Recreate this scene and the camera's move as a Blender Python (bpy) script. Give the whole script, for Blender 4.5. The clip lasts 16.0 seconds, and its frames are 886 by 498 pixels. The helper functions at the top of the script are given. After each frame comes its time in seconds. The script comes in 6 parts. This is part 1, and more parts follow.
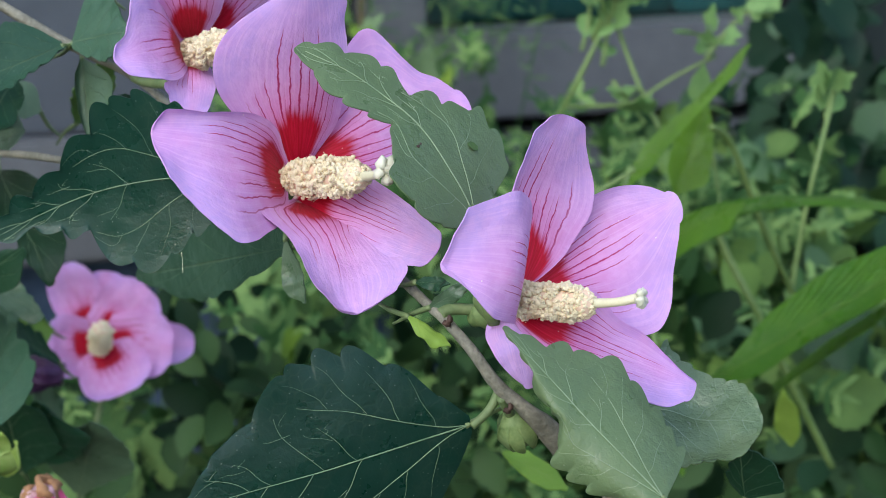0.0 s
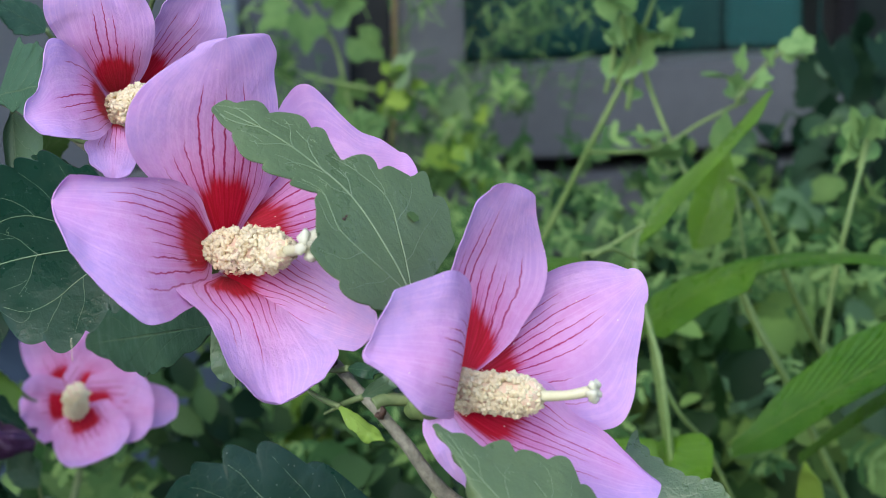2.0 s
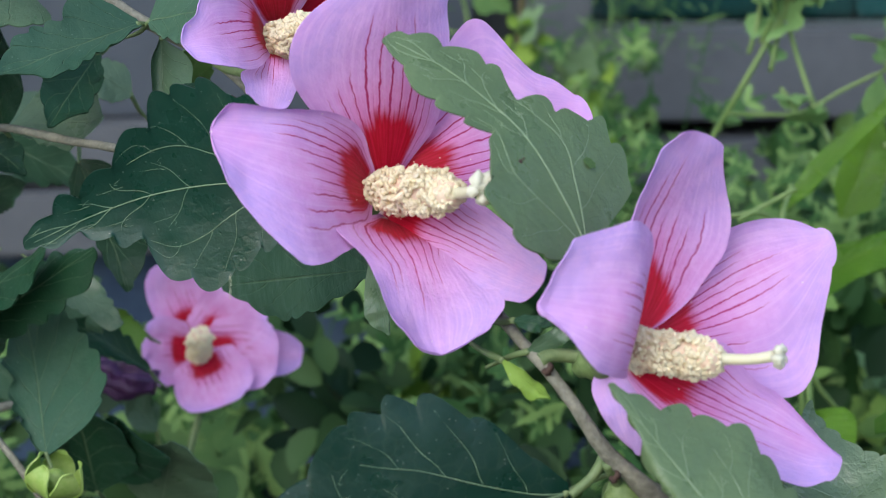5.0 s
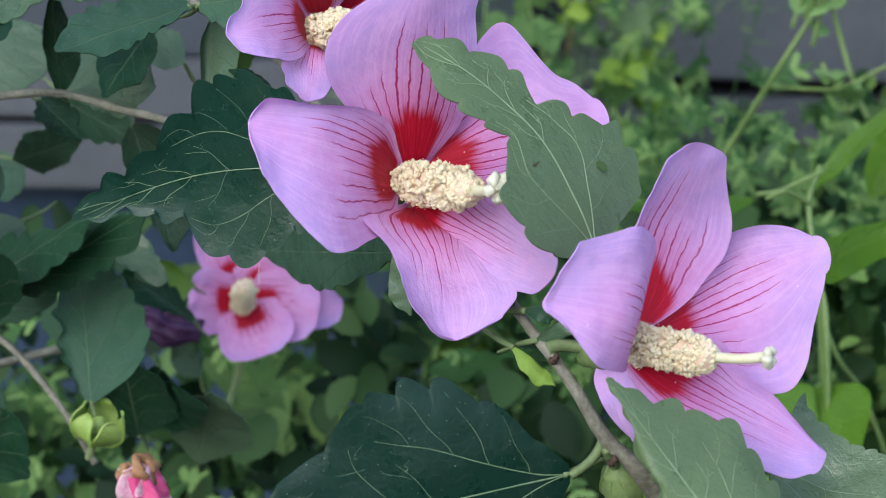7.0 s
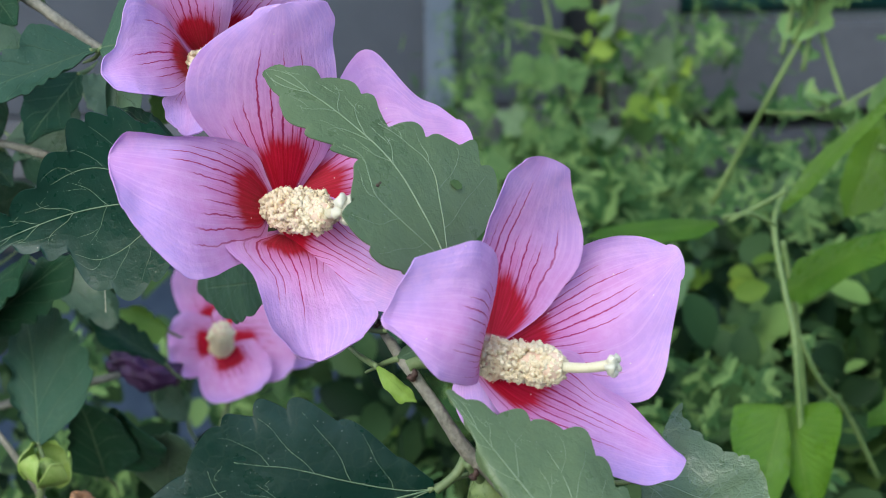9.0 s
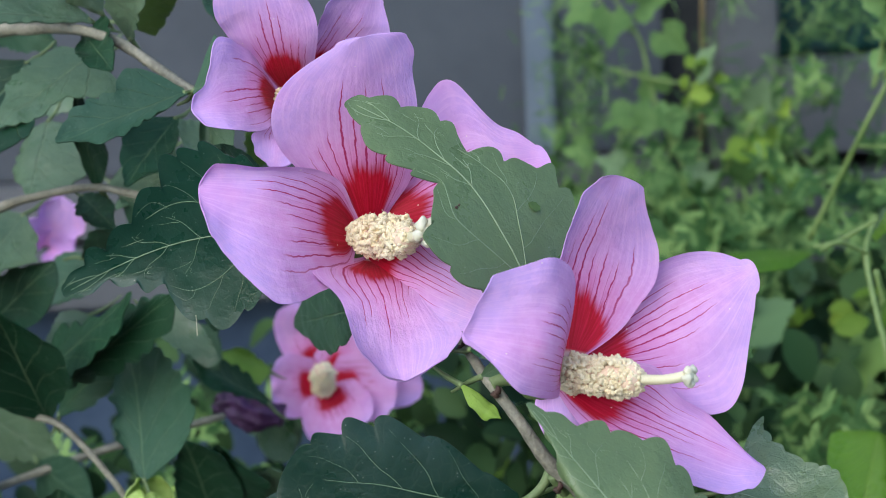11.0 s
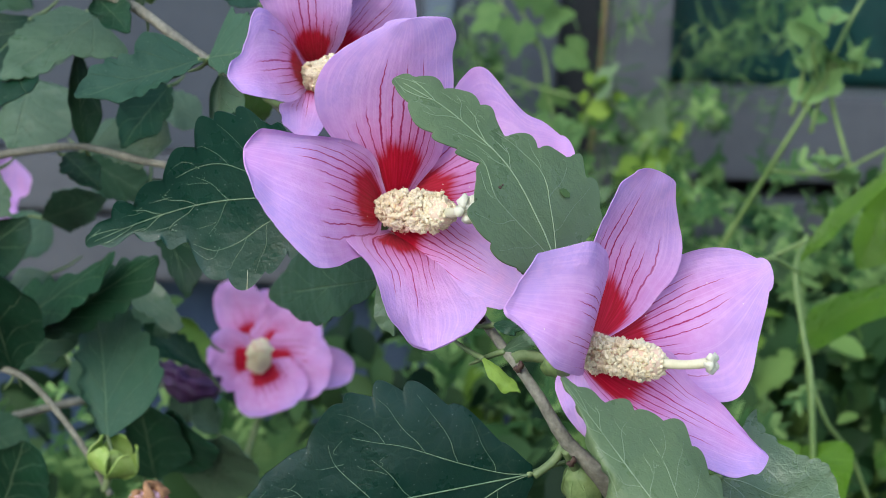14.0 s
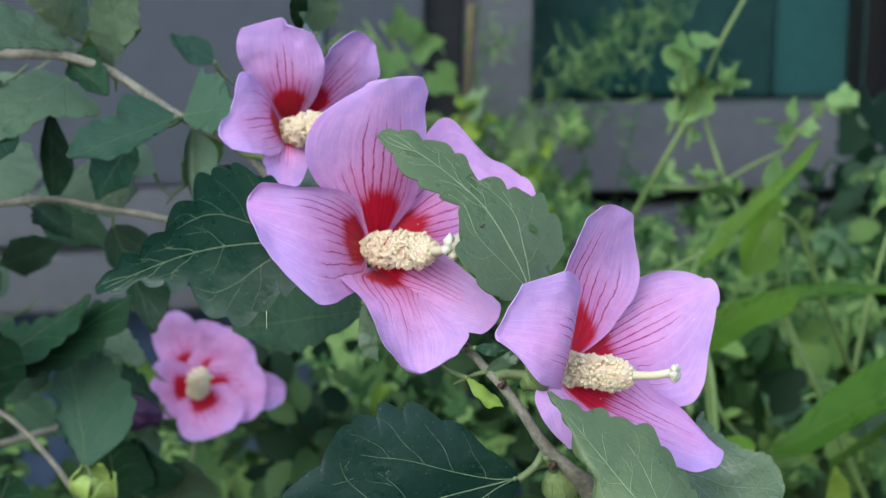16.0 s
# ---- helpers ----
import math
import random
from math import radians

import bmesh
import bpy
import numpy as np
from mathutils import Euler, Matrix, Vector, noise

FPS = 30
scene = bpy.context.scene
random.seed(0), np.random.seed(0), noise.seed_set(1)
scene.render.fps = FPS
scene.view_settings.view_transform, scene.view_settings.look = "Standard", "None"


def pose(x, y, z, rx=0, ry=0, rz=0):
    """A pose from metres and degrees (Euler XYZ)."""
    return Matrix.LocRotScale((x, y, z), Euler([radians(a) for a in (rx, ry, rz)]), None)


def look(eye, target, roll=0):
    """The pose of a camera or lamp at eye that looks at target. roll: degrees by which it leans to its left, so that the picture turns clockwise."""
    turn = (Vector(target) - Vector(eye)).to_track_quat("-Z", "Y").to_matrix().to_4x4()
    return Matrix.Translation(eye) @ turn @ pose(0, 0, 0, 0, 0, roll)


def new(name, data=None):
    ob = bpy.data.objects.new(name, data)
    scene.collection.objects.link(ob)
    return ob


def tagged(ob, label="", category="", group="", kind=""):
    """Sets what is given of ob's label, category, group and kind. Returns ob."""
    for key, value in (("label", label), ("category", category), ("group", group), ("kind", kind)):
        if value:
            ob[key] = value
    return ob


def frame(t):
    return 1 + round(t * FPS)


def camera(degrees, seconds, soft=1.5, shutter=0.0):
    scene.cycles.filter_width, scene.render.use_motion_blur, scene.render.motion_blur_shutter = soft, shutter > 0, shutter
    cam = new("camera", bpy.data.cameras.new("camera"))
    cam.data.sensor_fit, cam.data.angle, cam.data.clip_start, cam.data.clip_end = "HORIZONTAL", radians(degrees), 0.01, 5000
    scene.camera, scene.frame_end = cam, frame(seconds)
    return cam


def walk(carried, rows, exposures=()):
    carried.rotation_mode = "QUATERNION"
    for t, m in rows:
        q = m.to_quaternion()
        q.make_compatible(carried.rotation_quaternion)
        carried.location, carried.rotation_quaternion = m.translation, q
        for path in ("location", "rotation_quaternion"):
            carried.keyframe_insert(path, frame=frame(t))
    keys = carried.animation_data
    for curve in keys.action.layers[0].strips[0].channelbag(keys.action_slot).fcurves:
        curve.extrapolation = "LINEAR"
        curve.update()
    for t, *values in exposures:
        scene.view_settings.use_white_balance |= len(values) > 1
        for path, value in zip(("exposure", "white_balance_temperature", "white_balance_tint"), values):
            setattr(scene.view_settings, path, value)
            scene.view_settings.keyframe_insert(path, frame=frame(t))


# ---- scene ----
cam = camera(23.0, 16.0, soft=0.8)
cam.data.dof.use_dof = True
cam.data.dof.focus_distance = 0.474
cam.data.dof.aperture_fstop = 33.0
PATH = [
    (0, (0.0000, -0.4638, 1.1000), (-0.0084, 0.0257, 0.9984), -1.35),
    (0.5, (0.0032, -0.4516, 1.1049), (-0.0029, 0.0385, 1.0059), -1.12),
    (1, (0.0165, -0.4351, 1.1020), (0.0023, 0.0556, 1.0071), -1.26),
    (1.5, (0.0238, -0.4211, 1.1001), (0.0023, 0.0696, 1.0061), -1.43),
    (2, (0.0288, -0.4106, 1.0998), (0.0015, 0.0795, 1.0048), -1.42),
    (2.5, (0.0383, -0.4054, 1.0990), (0.0043, 0.0841, 1.0033), -1.73),
    (3, (0.0392, -0.3940, 1.0947), (0.0011, 0.0957, 1.0011), -1.90),
    (3.5, (0.0352, -0.3826, 1.0900), (-0.0067, 0.1066, 0.9957), -1.88),
    (4, (0.0296, -0.3755, 1.0883), (-0.0147, 0.1128, 0.9906), -1.47),
    (4.5, (0.0214, -0.3769, 1.0841), (-0.0257, 0.1113, 0.9867), -0.48),
    (5, (0.0117, -0.3885, 1.0922), (-0.0366, 0.0983, 0.9889), 0.58),
    (5.2, (0.0100, -0.3951, 1.0961), (-0.0364, 0.0915, 0.9909), 0.99),
    (7.3, (0.0291, -0.4147, 1.1112), (-0.0338, 0.0664, 0.9907), 2.53),
    (7.5, (0.0346, -0.4169, 1.1087), (-0.0284, 0.0643, 0.9884), 2.08),
    (8, (0.0541, -0.4188, 1.1067), (-0.0089, 0.0615, 0.9828), 1.53),
    (8.5, (0.0710, -0.4125, 1.1046), (-0.0081, 0.0666, 0.9853), 0.35),
    (9, (0.0776, -0.4126, 1.1070), (-0.0129, 0.0670, 0.9988), -0.53),
    (9.5, (0.0858, -0.4146, 1.1060), (-0.0135, 0.0643, 1.0021), -1.16),
    (10, (0.0922, -0.4186, 1.1076), (-0.0168, 0.0595, 1.0102), -1.80),
    (10.2, (0.0879, -0.4218, 1.1058), (-0.0231, 0.0562, 1.0099), -1.98),
    (12.5, (0.0874, -0.4274, 1.0989), (-0.0396, 0.0471, 1.0058), -2.35),
    (13, (0.0796, -0.4309, 1.0977), (-0.0342, 0.0461, 1.0002), 0.18),
    (13.5, (0.0687, -0.4440, 1.1031), (-0.0191, 0.0383, 1.0052), 2.06),
    (14, (0.0457, -0.4556, 1.0981), (-0.0294, 0.0302, 1.0065), 2.69),
    (14.5, (0.0341, -0.4559, 1.0917), (-0.0199, 0.0325, 0.9991), 2.89),
    (15, (0.0143, -0.4572, 1.0942), (-0.0274, 0.0328, 1.0034), 2.82),
    (15.5, (0.0089, -0.4896, 1.1090), (-0.0279, 0.0005, 1.0168), 2.02),
    (16, (0.0141, -0.5182, 1.1136), (-0.0203, -0.0272, 1.0256), 1.02),
]
walk(cam, [(t, look(eye, target, roll)) for t, eye, target, roll in PATH])

# ---- light: open shade under a bright sky ----
world = bpy.data.worlds.new("world")
scene.world = world
world.use_nodes = True
wn = world.node_tree.nodes
sky = wn.new("ShaderNodeTexSky")
sky.sky_type = "NISHITA"
sky.sun_disc = False
sky.sun_elevation = radians(38)
sky.sun_rotation = radians(204)
wn["Background"].inputs["Strength"].default_value = 0.15
world.node_tree.links.new(sky.outputs["Color"], wn["Background"].inputs["Color"])
sun = new("sun", bpy.data.lights.new("sun", "SUN"))
sun.data.energy = 0.9
sun.data.angle = radians(60)
sun.data.color = (1.0, 0.96, 0.9)
sun.matrix_world = look((-1.3, -3.0, 3.6), (0, 0.0, 1.0))
scene.view_settings.exposure = 1.08


# ---- materials ----
def material(name):
    m = bpy.data.materials.new(name)
    m.use_nodes = True
    return m, m.node_tree, m.node_tree.nodes["Principled BSDF"]


class Nodes:
    """Short hand for node trees."""

    def __init__(self, tree):
        self.t = tree

    def put(self, socket, value):
        if isinstance(value, bpy.types.NodeSocket):
            self.t.links.new(value, socket)
        elif value is not None:
            socket.default_value = value

    def m(self, op, a, b=None, c=None):
        n = self.t.nodes.new("ShaderNodeMath")
        n.operation = op
        for k, v in enumerate((a, b, c)):
            self.put(n.inputs[k], v)
        return n.outputs[0]

    def ramp(self, value, lo, hi, a=0.0, b=1.0):
        n = self.t.nodes.new("ShaderNodeMapRange")
        n.interpolation_type = "SMOOTHSTEP"
        for k, v in zip(("Value", "From Min", "From Max", "To Min", "To Max"), (value, lo, hi, a, b)):
            self.put(n.inputs[k], v)
        return n.outputs[0]

    def mix(self, fac, a, b):
        n = self.t.nodes.new("ShaderNodeMix")
        n.data_type = "RGBA"
        self.put(n.inputs[0], fac)
        self.put(n.inputs[6], a)
        self.put(n.inputs[7], b)
        return n.outputs[2]

    def noise(self, scale, detail=3.0, vec=None, rough=0.55):
        n = self.t.nodes.new("ShaderNodeTexNoise")
        n.inputs["Scale"].default_value = scale
        n.inputs["Detail"].default_value = detail
        n.inputs["Roughness"].default_value = rough
        if vec is not None:
            self.put(n.inputs["Vector"], vec)
        return n.outputs["Fac"]

    def uv(self):
        n = self.t.nodes.new("ShaderNodeUVMap")
        s = self.t.nodes.new("ShaderNodeSeparateXYZ")
        self.t.links.new(n.outputs[0], s.inputs[0])
        return n.outputs[0], s.outputs[0], s.outputs[1]

    def obj(self):
        return self.t.nodes.new("ShaderNodeTexCoord").outputs["Object"]

    def rand(self):
        return self.t.nodes.new("ShaderNodeObjectInfo").outputs["Random"]

    def island(self):
        return self.t.nodes.new("ShaderNodeNewGeometry").outputs["Random Per Island"]

    def bump(self, height, strength, dist):
        n = self.t.nodes.new("ShaderNodeBump")
        n.inputs["Strength"].default_value = strength
        n.inputs["Distance"].default_value = dist
        self.put(n.inputs["Height"], height)
        return n.outputs[0]

    def stretch(self, vec, sx, sy, sz=1.0):
        n = self.t.nodes.new("ShaderNodeMapping")
        n.inputs["Scale"].default_value = (sx, sy, sz)
        self.put(n.inputs["Vector"], vec)
        return n.outputs[0]


def c4(r, g, b):
    return (r, g, b, 1.0)


def thin(tree, bsdf, colour, amount):
    """Lets a share of the light through a thin blade."""
    tr = tree.nodes.new("ShaderNodeBsdfTranslucent")
    mx = tree.nodes.new("ShaderNodeMixShader")
    mx.inputs[0].default_value = amount
    if isinstance(colour, tuple):
        tr.inputs[0].default_value = colour
    else:
        tree.links.new(colour, tr.inputs[0])
    tree.links.new(bsdf.outputs[0], mx.inputs[1])
    tree.links.new(tr.outputs[0], mx.inputs[2])
    tree.links.new(mx.outputs[0], tree.nodes["Material Output"].inputs[0])


def make_petal(name, size, longest=0.72, claw=0.035, flank=0.74, frayed=0.10, rose=0.0, dense=1.0):
    """size: how far the crimson blotch reaches up the petal; longest: where its veins end; claw: pale foot; flank: its half-width; dense: how close the veins stand."""
    mat, tree, b = material(name)
    g = Nodes(tree)
    uv, u, v = g.uv()
    ob = g.obj()
    s = g.m("ABSOLUTE", g.m("SUBTRACT", g.m("MULTIPLY", u, 2.0), 1.0))
    wob = g.noise(5.0, 2.0, uv)
    # lilac towards the margin, rose in the middle
    edge = g.ramp(g.m("ADD", g.m("ADD", g.m("MULTIPLY", s, 0.42), v), g.m("MULTIPLY", g.noise(70.0, 3.0, ob), 0.7)), 0.70 + rose, 1.60 + rose)
    body = g.mix(edge, c4(0.745, 0.335, 0.67), c4(0.595, 0.395, 0.80))
    mott = g.noise(330.0, 4.0, ob, 0.65)
    body = g.mix(g.ramp(mott, 0.40, 0.66, 0.0, 0.34), body, c4(0.82, 0.50, 0.85))
    blush = g.noise(55.0, 3.0, ob)
    body = g.mix(g.ramp(blush, 0.45, 0.75, 0.0, 0.34), body, c4(0.74, 0.27, 0.62))
    # pale streaks that run out with the veins
    streak = g.noise(1.0, 4.0, g.stretch(uv, 46.0, 2.2))
    body = g.mix(g.ramp(streak, 0.44, 0.70, 0.0, 0.42), body, c4(0.85, 0.56, 0.87))
    # the blotch round the heart, feathered where the veins leave it
    fibre = g.noise(1.0, 2.0, g.stretch(uv, 30.0, 1.2))
    reach = g.m("ADD", g.m("SUBTRACT", size, g.m("MULTIPLY", g.m("MULTIPLY", s, s), 0.30)), g.m("ADD", g.m("MULTIPLY", g.m("SUBTRACT", fibre, 0.5), frayed * 1.5), g.m("MULTIPLY", g.m("SUBTRACT", wob, 0.5), 0.10)))
    over = g.m("SUBTRACT", v, reach)
    halo = g.m("MULTIPLY", g.ramp(over, 0.0, 0.22, 0.36, 0.0), g.ramp(s, flank - 0.1, flank + 0.3, 1.0, 0.0))
    body = g.mix(halo, body, c4(0.74, 0.13, 0.40))
    # crimson veins fan out from it; each ends at its own length
    for k, wide_0, slope, fade, short, shade in ((11.0 * dense, 0.030, 0.15, 0.09, 0.0, 0.93), (21.0 * dense, 0.03, 0.11, 0.22, 0.20, 0.42)):
        x = g.m("ADD", g.m("MULTIPLY", u, k), g.m("ADD", g.m("MULTIPLY", g.m("SUBTRACT", wob, 0.5), 0.55), g.m("MULTIPLY", g.m("SUBTRACT", g.noise(13.0 + k, 1.0, uv), 0.5), 0.24)))
        wn_ = tree.nodes.new("ShaderNodeTexWhiteNoise")
        wn_.noise_dimensions = "2D"
        cmb = tree.nodes.new("ShaderNodeCombineXYZ")
        g.put(cmb.inputs[0], g.m("FLOOR", x))
        g.put(cmb.inputs[1], g.rand())
        g.put(wn_.inputs[0], cmb.outputs[0])
        end = g.m("ADD", g.m("SUBTRACT", longest - short, g.m("MULTIPLY", g.m("MULTIPLY", s, s), 0.34)), g.m("MULTIPLY", g.m("SUBTRACT", wn_.outputs[0], 0.6), 0.30))
        off = g.m("ABSOLUTE", g.m("SUBTRACT", g.m("FRACT", x), 0.5))
        left = g.m("SUBTRACT", end, v)
        wide = g.m("ADD", wide_0, g.m("MULTIPLY", left, slope))
        line = g.ramp(g.m("SUBTRACT", off, wide), -0.035, 0.035, 1.0, 0.0)
        line = g.m("MULTIPLY", line, g.ramp(s, 0.66, 0.90, 1.0, 0.0))
        line = g.m("MULTIPLY", line, g.ramp(left, 0.0, fade))
        body = g.mix(g.m("MULTIPLY", line, shade), body, c4(0.42, 0.010, 0.11))
    blot = g.ramp(over, -0.065, 0.04, 1.0, 0.0)
    blot = g.m("MULTIPLY", blot, g.ramp(g.m("ADD", s, g.m("MULTIPLY", wob, 0.25)), flank, flank + 0.22, 1.0, 0.0))
    red = g.mix(g.ramp(g.noise(1.0, 3.0, g.stretch(uv, 40.0, 4.0)), 0.35, 0.7), c4(0.47, 0.002, 0.018), c4(0.64, 0.008, 0.050))
    deep = g.mix(g.ramp(v, claw * 0.4, claw * 1.3), c4(0.80, 0.62, 0.60), red)
    body = g.mix(blot, body, deep)
    # grains of pollen that fell on the petal
    vo = tree.nodes.new("ShaderNodeTexVoronoi")
    vo.inputs["Scale"].default_value = 480.0
    g.put(vo.inputs["Vector"], ob)
    sep = tree.nodes.new("ShaderNodeSeparateColor")
    g.put(sep.inputs[0], vo.outputs["Color"])
    grain = g.m("MULTIPLY", g.m("LESS_THAN", vo.outputs["Distance"], 0.075), g.m("GREATER_THAN", sep.outputs[0], 0.88))
    body = g.mix(g.m("MULTIPLY", grain, 0.75), body, c4(0.88, 0.80, 0.72))
    g.put(b.inputs["Base Color"], body)
    b.inputs["Roughness"].default_value = 0.52
    b.inputs["Sheen Weight"].default_value = 0.06
    b.inputs["Specular IOR Level"].default_value = 0.28
    calm = g.ramp(v, 0.72, 0.96, 1.0, 0.0)
    ribs = g.m("MULTIPLY", g.noise(1.0, 3.0, g.stretch(uv, 30.0, 5.0)), calm)
    crinkle = g.m("MULTIPLY", g.noise(1.0, 3.0, g.stretch(uv, 26.0, 24.0)), g.m("MULTIPLY", calm, g.ramp(v, 0.25, 0.7, 0.2, 0.9)))
    h = g.m("ADD", g.m("ADD", g.m("MULTIPLY", ribs, 0.42), crinkle), g.m("ADD", g.m("MULTIPLY", g.noise(420.0, 3.0, ob), 0.38), g.m("MULTIPLY", g.noise(1300.0, 3.0, ob), 0.22)))
    g.put(b.inputs["Normal"], g.bump(h, 0.27, 0.0014))
    thin(tree, b, body, 0.30)
    return mat


def make_leaf(name, dark, light, vein, rough, veins=1.0, trans=0.18, gloss=0.36, teeth=5.0, bumpy=0.0016, quilt=0.0):
    mat, tree, b = material(name)
    g = Nodes(tree)
    uv, u, v = g.uv()
    sgn = g.m("SUBTRACT", g.m("MULTIPLY", u, 2.0), 1.0)
    s = g.m("ABSOLUTE", sgn)
    ob = g.obj()
    tone = g.noise(38.0, 4.0, ob)
    rnd = g.rand()
    grain = g.noise(130.0, 5.0, ob, 0.65)
    body = g.mix(g.ramp(g.m("ADD", g.m("ADD", g.m("MULTIPLY", tone, 0.45), g.m("MULTIPLY", grain, 0.35)), g.m("MULTIPLY", rnd, 0.42)), 0.28, 0.88), dark, light)
    # midrib and side veins
    wob = g.m("MULTIPLY", g.m("SUBTRACT", g.noise(6.0, 2.0, uv), 0.5), 0.07)
    mid = g.ramp(s, 0.010, 0.034, 1.0, 0.0)
    side = g.m("MULTIPLY", g.m("ADD", g.m("SUBTRACT", v, g.m("MULTIPLY", g.m("POWER", s, 0.8), 0.36)), g.m("ADD", wob, g.m("MULTIPLY", g.m("GREATER_THAN", sgn, 0.0), 0.09))), teeth)
    sd = g.m("ABSOLUTE", g.m("SUBTRACT", g.m("FRACT", side), 0.5))
    taper = g.ramp(s, 0.2, 1.0, 0.022, 0.006)
    sv = g.ramp(g.m("SUBTRACT", sd, taper), -0.012, 0.016, 1.0, 0.0)
    vo = tree.nodes.new("ShaderNodeTexVoronoi")
    vo.feature = "DISTANCE_TO_EDGE"
    vo.inputs["Scale"].default_value = 340.0
    g.put(vo.inputs["Vector"], ob)
    net = g.ramp(vo.outputs["Distance"], 0.0, 0.10, 1.0, 0.0)
    lines = g.m("MULTIPLY", g.m("MAXIMUM", mid, g.m("MULTIPLY", sv, 0.8)), veins)
    lines = g.m("MAXIMUM", lines, g.m("MULTIPLY", net, g.ramp(g.noise(55.0, 2.0, ob), 0.42, 0.7, 0.01, 0.10)))
    body = g.mix(g.m("MULTIPLY", lines, 0.5), body, vein)
    # pale dust and insect specks
    dots = tree.nodes.new("ShaderNodeTexVoronoi")
    dots.inputs["Scale"].default_value = 900.0
    g.put(dots.inputs["Vector"], ob)
    pick = tree.nodes.new("ShaderNodeSeparateColor")
    g.put(pick.inputs[0], dots.outputs["Color"])
    speck = g.m("MULTIPLY", g.ramp(g.m("ADD", dots.outputs["Distance"], g.m("MULTIPLY", pick.outputs[1], 0.05)), 0.10, 0.20, 1.0, 0.0), g.ramp(pick.outputs[0], 0.50, 1.0, 0.0, 0.42))
    body = g.mix(speck, body, c4(0.40, 0.46, 0.36))
    g.put(b.inputs["Base Color"], body)
    g.put(b.inputs["Roughness"], g.ramp(g.noise(110.0, 4.0, ob), 0.35, 0.65, rough - 0.12, rough + 0.12))
    b.inputs["Specular IOR Level"].default_value = gloss
    h = g.m("ADD", g.m("MULTIPLY", g.m("MAXIMUM", mid, sv), -0.9 * veins), g.m("ADD", g.m("MULTIPLY", net, -0.018), g.m("ADD", g.m("MULTIPLY", tone, 0.8), g.m("ADD", g.m("MULTIPLY", grain, 0.55), g.m("MULTIPLY", g.noise(420.0, 3.0, ob), 0.12)))))
    if quilt:
        h = g.m("ADD", h, g.m("MULTIPLY", g.m("SUBTRACT", 0.5, g.m("MULTIPLY", sd, sd)), -quilt))
    g.put(b.inputs["Normal"], g.bump(h, 0.6, bumpy))
    thin(tree, b, g.mix(0.5, body, c4(0.10, 0.22, 0.02)), trans)
    return mat


def make_plain(name, a, bcol, scale, rough, bump=0.0, dist=0.001, metal=0.0, per_island=False, spec=0.5, trans=0.0):
    mat, tree, b = material(name)
    g = Nodes(tree)
    ob = g.obj()
    f = g.m("ADD", g.m("MULTIPLY", g.noise(scale, 4.0, ob), 0.6), g.m("MULTIPLY", g.noise(scale * 6, 3.0, ob), 0.4))
    if per_island:
        f = g.m("ADD", g.m("MULTIPLY", f, 0.45), g.m("MULTIPLY", g.m("POWER", g.island(), 1.6), 0.66))
    col = g.mix(g.ramp(f, 0.3, 0.75), a, bcol)
    g.put(b.inputs["Base Color"], col)
    b.inputs["Roughness"].default_value = rough
    b.inputs["Metallic"].default_value = metal
    b.inputs["Specular IOR Level"].default_value = spec
    if bump:
        g.put(b.inputs["Normal"], g.bump(f, bump, dist))
    if trans:
        thin(tree, b, col, trans)
    return mat


petal_mat = make_petal("petal", 0.33, 0.74, flank=0.62, dense=1.2)
petal_plain = make_petal("petal_with_short_veins", 0.24, 0.56, dense=1.5)
petal_deep = make_petal("petal_with_long_blotch", 0.41, 0.74, flank=0.66)
petal_wide = make_petal("petal_with_broad_blotch", 0.37, 0.78, flank=0.92)
petal_fine = make_petal("petal_with_fine_veins", 0.31, 0.70, flank=0.92, dense=1.6)
petal_far = make_petal("far_petal", -0.1, 0.1, rose=-0.5)
# petal reverse, with its shadow painted in as a more violet tone
petal_shaded = make_petal("shaded_petal_reverse", -0.1, 0.1, rose=-0.9)
petal_small = make_petal("petal_with_round_blotch", 0.43, 0.62, 0.10, 0.46, 0.05, 0.28)
leaf_mat = make_leaf("hibiscus_leaf", c4(0.005, 0.036, 0.017), c4(0.016, 0.066, 0.030), c4(0.20, 0.29, 0.15), 0.44, gloss=0.36)
plain_leaf = make_leaf("broad_hibiscus_leaf", c4(0.004, 0.032, 0.021), c4(0.013, 0.060, 0.040), c4(0.20, 0.29, 0.15), 0.37, 0.0, gloss=0.42, bumpy=0.0012)
leaf_under = make_leaf("hibiscus_leaf_underside", c4(0.060, 0.122, 0.050), c4(0.135, 0.205, 0.095), c4(0.24, 0.33, 0.18), 0.38, 0.0, 0.2, gloss=0.50, bumpy=0.0022)
# brightest hibiscus leaf copy: wet sky sheen is put into the base colour
leaf_sheen_bright = make_leaf("bright_sheen_leaf", c4(0.13, 0.225, 0.135), c4(0.25, 0.345, 0.22), c4(0.34, 0.44, 0.29), 0.30, 0.8, 0.3, 0.6, bumpy=0.004)
leaf_wax = make_leaf("wrinkled_waxy_leaf", c4(0.085, 0.150, 0.065), c4(0.170, 0.245, 0.120), c4(0.24, 0.32, 0.18), 0.20, 0.0, 0.2, 1.0, bumpy=0.0035)
vein_mat = make_plain("leaf_vein", c4(0.10, 0.18, 0.095), c4(0.185, 0.275, 0.155), 90.0, 0.45)
vein_pale = make_plain("pale_leaf_vein", c4(0.16, 0.24, 0.13), c4(0.27, 0.355, 0.215), 90.0, 0.45)
